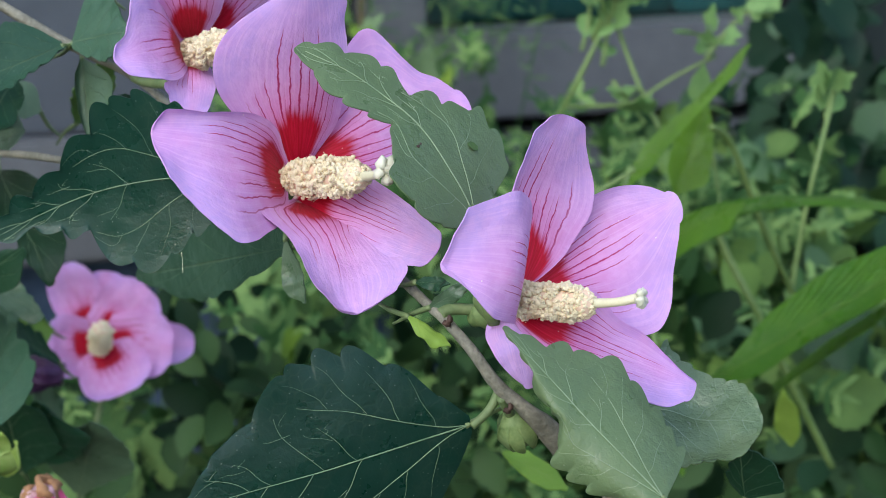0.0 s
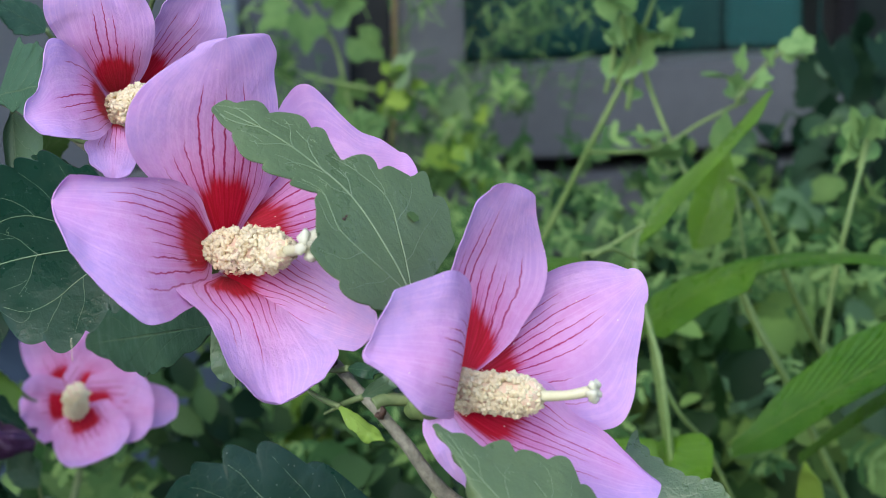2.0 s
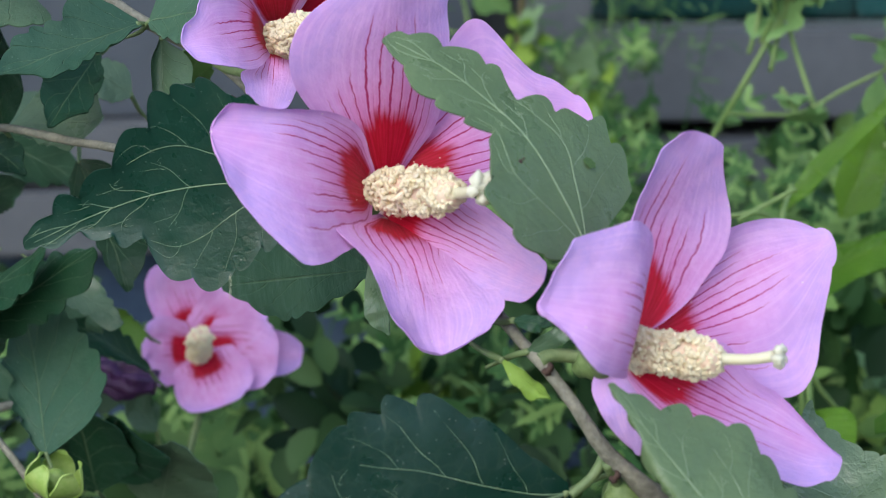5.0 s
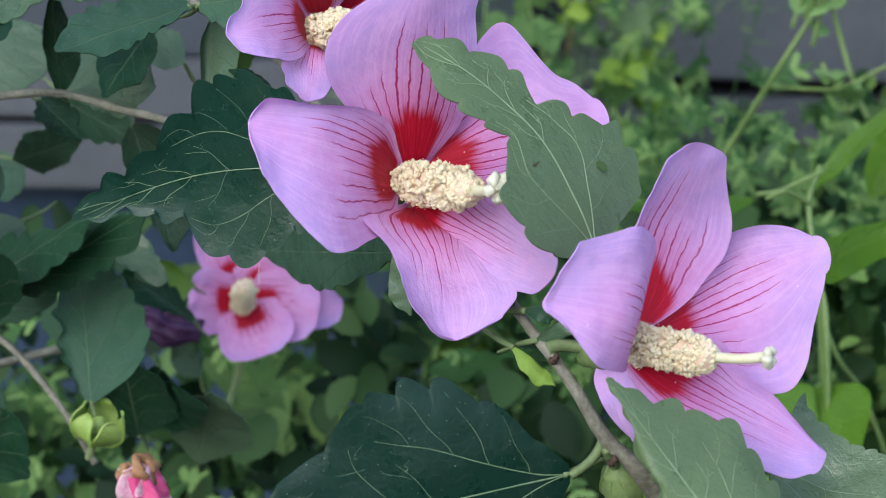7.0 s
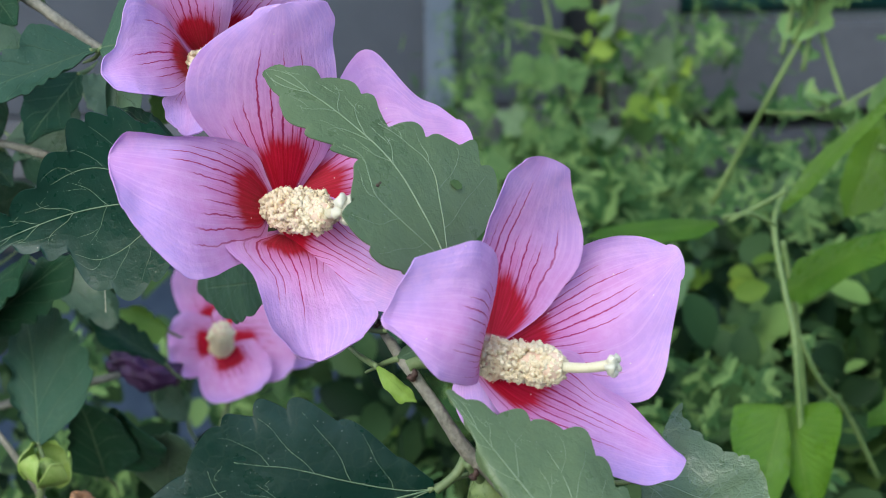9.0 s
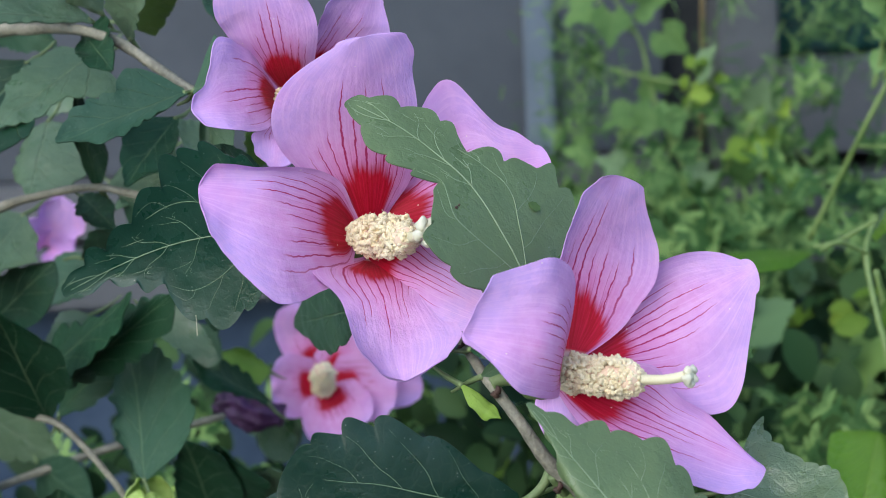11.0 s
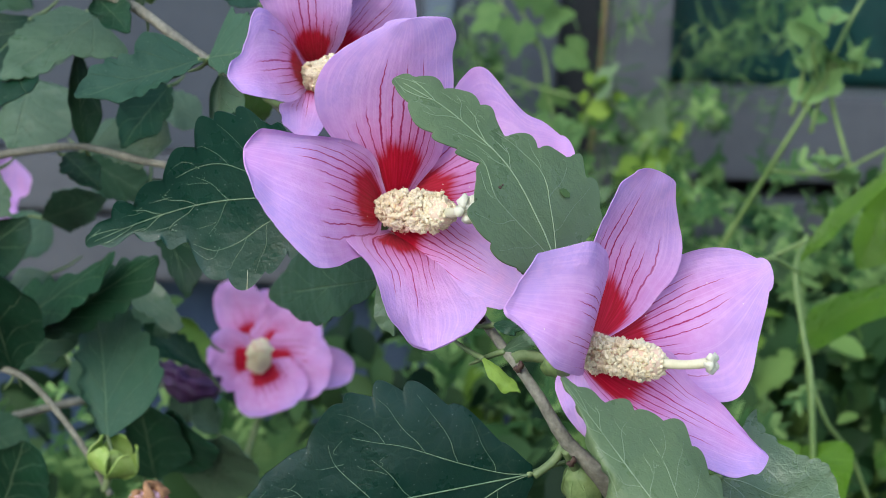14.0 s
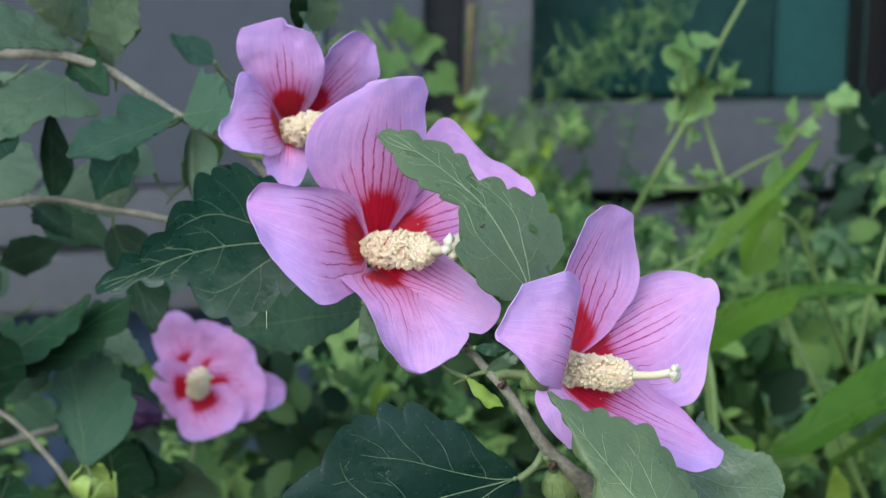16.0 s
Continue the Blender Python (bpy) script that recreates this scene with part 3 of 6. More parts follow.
petal(fl, 2.37, petal_mat, (-0.0418, 0.0360, 1.0163), (-0.0380, 0.0240, 1.0596), (-0.965, -0.261, 0.013), (0.763, 0.638, 0.109), (0.130, 0.220, 0.368, 0.454, 0.456, 0.380, 0.253, 0.138), (0.130, 0.220, 0.250, 0.267, 0.263, 0.252, 0.263, 0.232), -0.0020, 0.0008, 0.0020, notch=(0.1, 0.15, 0.22))
petal(fl, 3.74, petal_mat, (-0.0414, 0.0370, 1.0162), (-0.0015, 0.0420, 1.0293), (-0.332, 0.284, 0.900), (0.291, -0.746, -0.600), (0.130, 0.232, 0.408, 0.565, 0.560, 0.301, 0.204, 0.112), (0.130, 0.220, 0.250, 0.172, 0.184, 0.174, 0.132, 0.094), -0.0020, 0.0015, 0.0000)
petal(fl, 5.11, petal_mat, (-0.0424, 0.0350, 1.0109), (-0.0092, 0.0140, 1.0009), (0.372, 0.151, 0.916), (-0.491, -0.409, -0.769), (0.130, 0.220, 0.250, 0.218, 0.188, 0.155, 0.122, 0.098), (0.130, 0.220, 0.250, 0.139, 0.176, 0.176, 0.161, 0.140), 0.0020, 0.0012, 0.0020)
petal(fl, 6.48, petal_mat, (-0.0406, 0.0335, 1.0089), (-0.0273, 0.0060, 0.9879), (-0.725, -0.603, 0.333), (0.918, 0.168, 0.359), (0.200, 0.420, 0.480, 0.340, 0.318, 0.303, 0.267, 0.179), (0.200, 0.270, 0.260, 0.239, 0.304, 0.375, 0.362, 0.274), 0.0030, 0.0013, 0.0030)
fl = flower("lilac-pink hibiscus flower turned sideways with long stamen column", (0.0066, 0.0025, 0.9925), ((0.0064, 0.0020, 0.9916), (0.0244, -0.0050, 0.9920), (0.0338, -0.0075, 0.9937)), [(0.0063, 0.0040, 0.9910), (0.0027, 0.0060, 0.9886), (-0.0017, 0.0080, 0.9882), (-0.0066, 0.0070, 0.9885), (-0.0089, 0.0060, 0.9877)], 11, r=0.0041, lobe=0.33)
petal(fl, 11.00, petal_plain, (0.0070, 0.0010, 0.9941), (-0.0075, -0.0220, 1.0054), (0.384, 0.198, 0.902), (0.140, -0.504, -0.852), (0.217, 0.411, 0.581, 0.643, 0.628, 0.546, 0.479, 0.433), (0.239, 0.298, 0.326, 0.336, 0.327, 0.233, 0.134, 0.058), 0.0050, 0.0010, 0.0040)
petal(fl, 12.37, petal_wide, (0.0084, 0.0020, 0.9949), (0.0194, 0.0060, 1.0317), (-0.748, -0.598, 0.289), (0.776, 0.558, -0.293), (0.100, 0.170, 0.220, 0.169, 0.183, 0.176, 0.162, 0.113), (0.169, 0.288, 0.362, 0.412, 0.382, 0.290, 0.212, 0.171), -0.0030, 0.0010, -0.0020)
petal(fl, 13.74, petal_fine, (0.0103, 0.0030, 0.9931), (0.0451, 0.0202, 1.0102), (-0.380, 0.200, 0.903), (0.380, -0.150, -0.913), (0.100, 0.170, 0.222, 0.246, 0.240, 0.200, 0.136, 0.064), (0.110, 0.230, 0.400, 0.520, 0.540, 0.400, 0.240, 0.120), -0.0040, 0.0012, -0.0020)
petal(fl, 15.11, petal_mat, (0.0073, 0.0010, 0.9899), (0.0477, 0.0065, 0.9702), (0.306, 0.544, 0.781), (-0.161, -0.814, -0.558), (0.100, 0.170, 0.220, 0.138, 0.120, 0.077, 0.038, 0.016), (0.145, 0.229, 0.258, 0.273, 0.257, 0.231, 0.199, 0.133), -0.0020, 0.0012, 0.0020)
petal(fl, 16.48, petal_shaded, (0.0069, 0.0040, 0.9915), (0.0102, -0.0010, 0.9721), (-0.979, 0.085, -0.187), (0.952, 0.293, 0.085), (0.131, 0.295, 0.363, 0.334, 0.278, 0.198, 0.120, 0.050), (0.100, 0.170, 0.220, 0.105, 0.177, 0.205, 0.219, 0.156), 0.0010, 0.0010, 0.0020)
fl = flower("pink hibiscus flower half hidden behind a larger one", (-0.0705, 0.0725, 1.0410), ((-0.0716, 0.0710, 1.0387), (-0.0583, 0.0500, 1.0440), (-0.0531, 0.0440, 1.0459)), [(-0.0717, 0.0750, 1.0387), (-0.0779, 0.0900, 1.0302), (-0.0865, 0.1030, 1.0287), (-0.0901, 0.1050, 1.0300)], 23, r=0.0040)
petal(fl, 23.00, petal_deep, (-0.0700, 0.0710, 1.0428), (-0.0705, 0.0550, 1.0717), (-0.938, -0.298, -0.178), (0.995, 0.079, 0.058), (0.120, 0.180, 0.220, 0.298, 0.350, 0.375, 0.360, 0.324), (0.139, 0.214, 0.269, 0.314, 0.322, 0.279, 0.225, 0.037), 0.0020, 0.0012, 0.0020, notch=(0.16, 0.35, 0.25))
petal(fl, 24.37, petal_deep, (-0.0678, 0.0730, 1.0426), (-0.0489, 0.0720, 1.0659), (-0.533, -0.746, 0.400), (0.716, 0.413, -0.563), (0.120, 0.180, 0.220, 0.201, 0.257, 0.287, 0.244, 0.205), (0.120, 0.182, 0.246, 0.298, 0.321, 0.329, 0.240, 0.165), 0.0010, 0.0012, 0.0000)
petal(fl, 25.74, petal_deep, (-0.0721, 0.0700, 1.0400), (-0.0840, 0.0420, 1.0421), (-0.036, 0.088, 0.995), (0.623, -0.318, -0.715), (0.146, 0.266, 0.378, 0.445, 0.493, 0.459, 0.172, 0.120), (0.120, 0.180, 0.229, 0.289, 0.296, 0.276, 0.236, 0.189), 0.0030, 0.0012, 0.0020)
petal(fl, 27.11, petal_deep, (-0.0703, 0.0710, 1.0371), (-0.0680, 0.0500, 1.0271), (-0.946, -0.218, 0.239), (0.995, 0.085, 0.051), (0.120, 0.180, 0.220, 0.208, 0.288, 0.242, 0.206, 0.091), (0.120, 0.205, 0.220, 0.234, 0.246, 0.213, 0.188, 0.170), 0.0020, 0.0010, 0.0020)
HEART = np.array((-0.1425, 0.3210, 0.9045))
SIDE, RISE, FACE = np.array((0.984, 0.178, 0.0)), np.array((-0.042, 0.233, 0.972)), np.array((0.173, -0.955, 0.237))
fl = flower("small pink hibiscus flower with crimson blotches, deeper in the shrub", tuple(HEART), (tuple(HEART + FACE * 0.003 - RISE * 0.003), tuple(HEART + FACE * 0.016 + SIDE * 0.0015 + RISE * 0.0055), tuple(HEART + FACE * 0.019 + RISE * 0.007)), [(-0.1429, 0.3290, 0.9000), (-0.1449, 0.3390, 0.8829), (-0.1485, 0.3350, 0.8651), (-0.1537, 0.3250, 0.8417)], 31, fine=False, r=0.0041)
part("calyx", tube("calyx", [np.array(q) for q in ((-0.001, 0.006, -0.004), (-0.002, 0.009, -0.010), (-0.003, 0.010, -0.016), (-0.004, 0.009, -0.021))], [0.0055, 0.0070, 0.0058, 0.0020], calyx_mat, sides=14, lump=0.2), fl, "swollen green calyx under the flower")


def small_petal(seed, turn, length, half_a, half_b, lift, back, mat, notch=None):
    """One petal of the small bowl: turn goes round the heart, lift brings its tip forward, back sets its foot behind the others."""
    w = radians(turn)
    out = SIDE * math.cos(w) + RISE * math.sin(w)
    side = -SIDE * math.sin(w) + RISE * math.cos(w)
    foot = HEART + out * 0.0016 - FACE * back
    tip = HEART + out * length + FACE * (lift - back)
    shape = np.array((0.72, 0.84, 0.94, 1.0, 1.0, 0.92, 0.78, 0.56))
    petal(fl, seed, mat, foot, tip, side + FACE * 0.06, -side + FACE * 0.06, tuple(shape * half_a), tuple(shape * half_b), -0.0010, 0.0011, 0.0, notch, fine=False)


small_petal(31.0, 112, 0.0315, 0.32, 0.30, 0.006, 0.0020, petal_small, (0.10, -0.3, 0.3))
small_petal(32.4, 79, 0.0265, 0.36, 0.36, 0.004, 0.0032, petal_small)
small_petal(33.7, 45, 0.0270, 0.46, 0.46, 0.006, 0.0016, petal_small, (0.14, 0.3, 0.25))
small_petal(34.2, -5, 0.0360, 0.24, 0.24, -0.002, 0.0055, petal_small)
small_petal(35.1, -8, 0.0275, 0.50, 0.46, 0.006, 0.0008, petal_small)
small_petal(36.5, -66, 0.0215, 0.62, 0.60, 0.010, 0.0, petal_small, (0.08, 0.2, 0.3))
small_petal(37.3, 182, 0.0185, 0.66, 0.60, 0.008, 0.0010, petal_small)
fl = flower("far lilac hibiscus flower partly hidden by leaves", (-0.2560, 0.3400, 0.9510), seed=41)
petal(fl, 41.00, petal_far, (-0.2568, 0.3400, 0.9518), (-0.2439, 0.3300, 0.9734), (-0.778, -0.600, 0.188), (0.823, -0.132, -0.553), (0.250, 0.360, 0.420, 0.268, 0.272, 0.276, 0.169, 0.070), (0.250, 0.360, 0.420, 0.402, 0.489, 0.469, 0.454, 0.404), 0.0000, 0.0012, 0.0000, fine=False)
petal(fl, 42.37, petal_far, (-0.2557, 0.3400, 0.9507), (-0.2412, 0.3310, 0.9470), (0.036, -0.327, 0.944), (-0.552, -0.808, -0.207), (0.250, 0.360, 0.420, 0.342, 0.439, 0.522, 0.587, 0.599), (0.250, 0.360, 0.420, 0.200, 0.207, 0.212, 0.217, 0.213), 0.0000, 0.0012, 0.0000, fine=False)
petal(fl, 43.74, petal_far, (-0.2580, 0.3400, 0.9518), (-0.2563, 0.3250, 0.9645), (-0.531, -0.581, -0.617), (0.843, 0.400, 0.360), (0.250, 0.360, 0.420, 0.143, 0.137, 0.117, 0.064, 0.027), (0.250, 0.360, 0.420, 0.152, 0.184, 0.178, 0.173, 0.169), 0.0000, 0.0012, 0.0000, fine=False)


# ---- the hibiscus shrub: stems and single leaves ----
shrub = thing("hibiscus_shrub", (0.03, 0.03, 0.0), "hibiscus shrub with grey-brown stems and dark serrated leaves", "shrub")
S0 = np.array((0.03, 0.03, 0.0))
SPECK, THREAD = (-0.0127, -0.0027, 1.0269), (-0.0612, -0.0264, 1.0054)
part("stem", tube("stem", [(-0.0393, 0.0550, 1.0028), (-0.0262, 0.0350, 0.9964), (-0.0182, 0.0220, 0.9925), (-0.0126, 0.0120, 0.9894), (-0.0079, 0.0060, 0.9864), (-0.0020, 0.0030, 0.9798), (0.0032, 0.0025, 0.9723), (0.0096, 0.0030, 0.9662), (0.0185, 0.0100, 0.9549), (0.0329, 0.0300, 0.9285)] + [(0.03, 0.05, 0.75), (0.03, 0.04, 0.4), (0.03, 0.03, 0.0)], [0.0010, 0.0011, 0.0012, 0.0013, 0.0017, 0.004, 0.007, 0.009], bark, S0, 12, 0.14), shrub, "grey-brown stem with knots")
part("stem", tube("stem", [(-0.0392, 0.0450, 0.9941), (-0.0564, 0.0750, 1.0018), (-0.0761, 0.1000, 1.0182), (-0.0901, 0.1050, 1.0300), (-0.1047, 0.1030, 1.0381), (-0.1173, 0.1080, 1.0445), (-0.1305, 0.1150, 1.0507), (-0.1436, 0.1200, 1.0539), (-0.1586, 0.1250, 1.0540), (-0.1788, 0.1350, 1.0519), (-0.2197, 0.1500, 1.0390)] + [(-0.28, 0.2, 0.9), (-0.25, 0.15, 0.4), (-0.2, 0.12, 0.0)], [0.0012, 0.0012, 0.0013, 0.0014, 0.0015, 0.0022, 0.005, 0.008], bark, S0, 10, 0.2), shrub)
part("stem", tube("stem", [(-0.0867, 0.0850, 1.0072), (-0.1166, 0.1200, 1.0063), (-0.1367, 0.1400, 1.0051), (-0.1574, 0.1550, 1.0054), (-0.1776, 0.1650, 1.0015), (-0.1940, 0.1700, 0.9969), (-0.2280, 0.1800, 0.9828)] + [(-0.27, 0.2, 0.8), (-0.24, 0.16, 0.3), (-0.22, 0.14, 0.0)], [0.0010, 0.0011, 0.0013, 0.003, 0.006], bark, S0, 10, 0.2), shrub)
part("stem", tube("stem", [(-0.1455, 0.1510, 0.9010), (-0.1530, 0.1510, 0.9132), (-0.1620, 0.1530, 0.9235), (-0.1751, 0.1570, 0.9335), (-0.1923, 0.1600, 0.9387), (-0.2252, 0.1700, 0.9619)] + [(-0.28, 0.2, 0.85), (-0.25, 0.18, 0.4), (-0.22, 0.16, 0.0)], [0.0010, 0.0010, 0.0012, 0.003, 0.006], bark, S0, 10, 0.2), shrub)
part("stem", tube("stem", [(-0.1674, 0.2800, 0.9026), (-0.1920, 0.2600, 0.8991), (-0.2158, 0.2500, 0.8930), (-0.2418, 0.2400, 0.8848), (-0.2633, 0.2300, 0.8769)], [0.0013, 0.0016], bark, S0, 8, 0.2), shrub)

for at, r in (((0.0054, 0.0005, 0.9668), 0.0011), ((-0.0076, 0.0035, 0.9862), 0.0012), ((-0.0185, 0.0200, 0.9922), 0.0009), ((0.0150, 0.0060, 0.9590), 0.0011)):
    lumps = [blob(np.array(at) - S0, r * 0.8, 0.8, random.Random(7), 2), blob(np.array(at) - S0 + np.array([0.0007, -0.0005, 0.0009]), r * 0.55, 1.5, random.Random(9), 2)]
    part("bud_scar", mesh_of("bud_scar", *join(lumps), scar_mat), shrub, "dark reddish bud scar on the stem")


def shrub_leaf(i, b, t, da, db, wa, wb, mat, belly, arch, serr, teeth, big=False, mark=None):
    """A hibiscus leaf on its petiole; the broad ones carry raised veins."""
    me = blade_mesh("leaf", b, t, da, db, wa, wb, (mat if mat is not leaf_mat else plain_leaf) if big else mat, S0, belly, 0.0009 if big else 0.0014, arch, serr, teeth, nu=24 if big else 12, nv=170 if big else 64, seed=i * 2.3, wrinkle=0.0024 if mat is leaf_wax else 0.0004)
    lf = part("leaf", me, shrub)
    if big:
        grid = GRID["leaf"]
        size = float(np.linalg.norm(np.array(t) - np.array(b)))
        runs = [("midrib", [(0.0, q) for q in np.linspace(0.0, 0.96, 14)], 0.0032)]
        rng = random.Random(i)
        bold = 1.0 if mat is leaf_mat else 1.15
        for sg in (-1, 1):
            reach = rng.uniform(0.62, 0.78)
            runs.append(("vein", [(sg * reach * (q / 0.6) ** 0.9, q) for q in np.linspace(0.01, 0.58, 9)], 0.0022))
            for v0, lean, thick in ((0.13, 0.01, 0.0009), (0.24, 0.05, 0.0011), (0.36, 0.08, 0.0010), (0.47, 0.09, 0.0008)):
                a = reach * (v0 / 0.6) ** 0.9
                out = 0.90 - a
                runs.append(("vein", [(sg * (a + out * q), v0 + lean * q + 0.05 * q * q + 0.008 * math.sin(q * 7 + v0 * 30)) for q in np.linspace(0, 1, 6)], thick))
            for v0 in (0.40, 0.55, 0.69, 0.82):
                v1 = v0 + rng.uniform(-0.03, 0.03)
                long = rng.uniform(0.55, 0.8) if v0 > 0.45 else 0.42
                runs.append(("vein", [(sg * long * q, v1 + 0.17 * q - 0.05 * q * q + 0.012 * math.sin(q * 5 + v0 * 20)) for q in np.linspace(0, 1, 7)], 0.0014))
                # a fork near the margin and a cross vein on the way
                for start, lean, far in ((0.62, 0.75, 0.24), (0.80, -0.25, 0.16)):
                    u0, w0 = sg * long * start, v1 + 0.17 * start - 0.05 * start * start
                    runs.append(("vein", [(u0 + sg * far * 0.55 * q, w0 + lean * far * 0.5 * q + 0.01 * math.sin(q * 6 + v0 * 9)) for q in np.linspace(0, 1, 4)], 0.0008))
        for nm, run, r in runs:
            line = [on_blade(grid, u, v) + grid[2] * size * r * 0.25 for u, v in run]
            part(nm, tube(nm, line, [size * r * bold, size * r * 0.8 * bold, size * r * 0.35 * bold], vein_mat if mat is leaf_mat else vein_pale, (0, 0, 0), 6, 0.0, 3), lf, "pale green midrib" if nm == "midrib" else "")
    if mark:
        spot = on_blade(grid, *mark)
        ax = np.array(t, float) - np.array(b, float)
        ax /= np.linalg.norm(ax)
        across = np.cross(ax, grid[2])
        edge_pts = []
        for k in range(18):
            w = 2 * math.pi * k / 18
            rr = 0.0011 * (1 + 0.55 * noise.noise(Vector((math.cos(w) * 1.8, math.sin(w) * 1.8, 2.0))))
            edge_pts.append(spot + grid[2] * 0.00025 + rr * (ax * 1.5 * math.cos(w) + across * math.sin(w)))
        part("blemish", mesh_of("blemish", edge_pts, [tuple(range(18))], eaten_mat), lf, "small ragged chewed spot")
    b, t = np.array(b), np.array(t)
    n0 = np.cross(np.array(db) - np.array(da), t - b)
    n0 = n0 / np.linalg.norm(n0) * (-1 if n0[1] > 0 else 1)
    # petiole
    back = b - (t - b) / np.linalg.norm(t - b) * 0.012 - n0 * 0.004
    part("petiole", tube("petiole", [b - S0 + (t - b) * 0.02, (b + back) / 2 - S0 - n0 * 0.001, back - S0], [0.0007, 0.0006, 0.0003], green_stem, sides=6), lf)


shrub_leaf(0, (-0.0005, 0.0080, 1.0081), (-0.0396, 0.0150, 1.0469), (-0.397, -0.886, -0.240), (0.428, 0.860, 0.276), (0.140, 0.263, 0.307, 0.349, 0.334, 0.322, 0.148, 0.139, 0.167, 0.169, 0.179, 0.130, 0.089, 0.032), (0.319, 0.399, 0.420, 0.408, 0.410, 0.284, 0.252, 0.178, 0.152, 0.189, 0.198, 0.141, 0.134, 0.065), leaf_under, 0.0010, (0.0042, 0.0000, 0.0040), 0.062, 8, True, (0.55, 0.23))
shrub_leaf(1, (0.0374, -0.0320, 0.9565), (0.0045, -0.0235, 0.9918), (-0.676, 0.050, -0.685), (0.467, 0.854, 0.229), (0.073, 0.145, 0.186, 0.227, 0.238, 0.253, 0.222, 0.087, 0.115, 0.091, 0.055, 0.026, 0.012, 0.012), (0.279, 0.328, 0.363, 0.386, 0.385, 0.400, 0.417, 0.418, 0.364, 0.276, 0.244, 0.130, 0.085, 0.031), leaf_under, -0.0010, 0.0000, 0.052, 8, True)
shrub_leaf(2, (0.0375, 0.0220, 0.9610), (0.0641, 0.0170, 0.9581), (0.213, 0.827, 0.520), (-0.212, -0.898, -0.386), (0.752, 0.694, 0.620, 0.556, 0.528, 0.493, 0.471, 0.457, 0.443, 0.441, 0.433, 0.366, 0.257, 0.102), (0.133, 0.318, 0.479, 0.596, 0.688, 0.708, 0.696, 0.676, 0.641, 0.606, 0.558, 0.503, 0.409, 0.195), leaf_wax, -0.0010, 0.0000, 0.040, 8, True)
shrub_leaf(3, (-0.0027, 0.0010, 0.9637), (-0.0633, -0.0260, 0.9537), (-0.159, -0.008, 0.987), (0.089, 0.164, -0.982), (0.071, 0.151, 0.231, 0.287, 0.342, 0.361, 0.373, 0.351, 0.355, 0.270, 0.215, 0.158, 0.126, 0.035), (0.100, 0.209, 0.271, 0.302, 0.295, 0.335, 0.310, 0.331, 0.295, 0.280, 0.226, 0.197, 0.119, 0.052), leaf_mat, 0.0010, 0.0000, 0.044, 8, True)
shrub_leaf(4, (-0.0605, 0.0340, 1.0149), (-0.1154, 0.0330, 1.0007), (-0.244, -0.179, 0.953), (0.251, 0.028, -0.968), (0.281, 0.316, 0.382, 0.385, 0.370, 0.365, 0.276, 0.244, 0.178, 0.151, 0.102, 0.110, 0.068, 0.046), (0.186, 0.215, 0.250, 0.291, 0.342, 0.360, 0.347, 0.292, 0.154, 0.126, 0.072, 0.039, 0.043, 0.022), leaf_mat, -0.0010, (0.0006, -0.0000, 0.0043), 0.050, 8, True)
shrub_leaf(5, (-0.0455, 0.0450, 0.9955), (-0.1020, 0.1600, 0.9640), (-0.100, 0.300, 0.950), (0.200, -0.100, -0.975), (0.040, 0.065, 0.085, 0.100, 0.110, 0.110, 0.105, 0.100, 0.085, 0.060, 0.040, 0.020), (0.016, 0.026, 0.038, 0.050, 0.060, 0.068, 0.074, 0.070, 0.060, 0.045, 0.030, 0.015), leaf_mid, 0.0000, 0.0000, 0.010, 7)
shrub_leaf(6, (-0.0783, 0.0750, 1.0214), (-0.0886, 0.0650, 1.0305), (-0.133, 0.740, 0.660), (0.139, -0.742, -0.655), (0.060, 0.120, 0.180, 0.160, 0.139, 0.104, 0.057, 0.024), (0.041, 0.073, 0.112, 0.137, 0.153, 0.167, 0.103, 0.043), leaf_mat, 0.0000, 0.0000, 0.000, 3)
shrub_leaf(7, (-0.1466, 0.1500, 0.9188), (-0.1624, 0.1820, 0.9557), (-0.932, -0.044, -0.361), (0.864, -0.133, 0.485), (0.033, 0.060, 0.087, 0.114, 0.139, 0.129, 0.120, 0.157, 0.092, 0.076, 0.060, 0.016), (0.220, 0.353, 0.402, 0.426, 0.409, 0.384, 0.349, 0.314, 0.279, 0.203, 0.114, 0.029), leaf_mid, -0.0020, 0.0000, 0.042, 8)
shrub_leaf(8, (-0.1071, 0.1000, 1.0392), (-0.1328, 0.0750, 1.0302), (-0.530, 0.253, 0.810), (0.700, -0.560, -0.444), (0.084, 0.215, 0.270, 0.324, 0.262, 0.193, 0.201, 0.208, 0.199, 0.185, 0.128, 0.045), (0.033, 0.059, 0.086, 0.108, 0.128, 0.147, 0.174, 0.204, 0.202, 0.183, 0.107, 0.025), leaf_mid, 0.0000, 0.0000, 0.042, 7)
shrub_leaf(9, (-0.1049, 0.1000, 1.0396), (-0.0889, 0.0900, 1.0436), (0.140, 0.551, 0.823), (-0.248, -0.674, -0.696), (0.716, 0.697, 0.674, 0.650, 0.518, 0.362, 0.210, 0.088), (0.084, 0.180, 0.286, 0.351, 0.416, 0.472, 0.476, 0.457), leaf_mid, 0.0000, 0.0000, 0.032, 5)
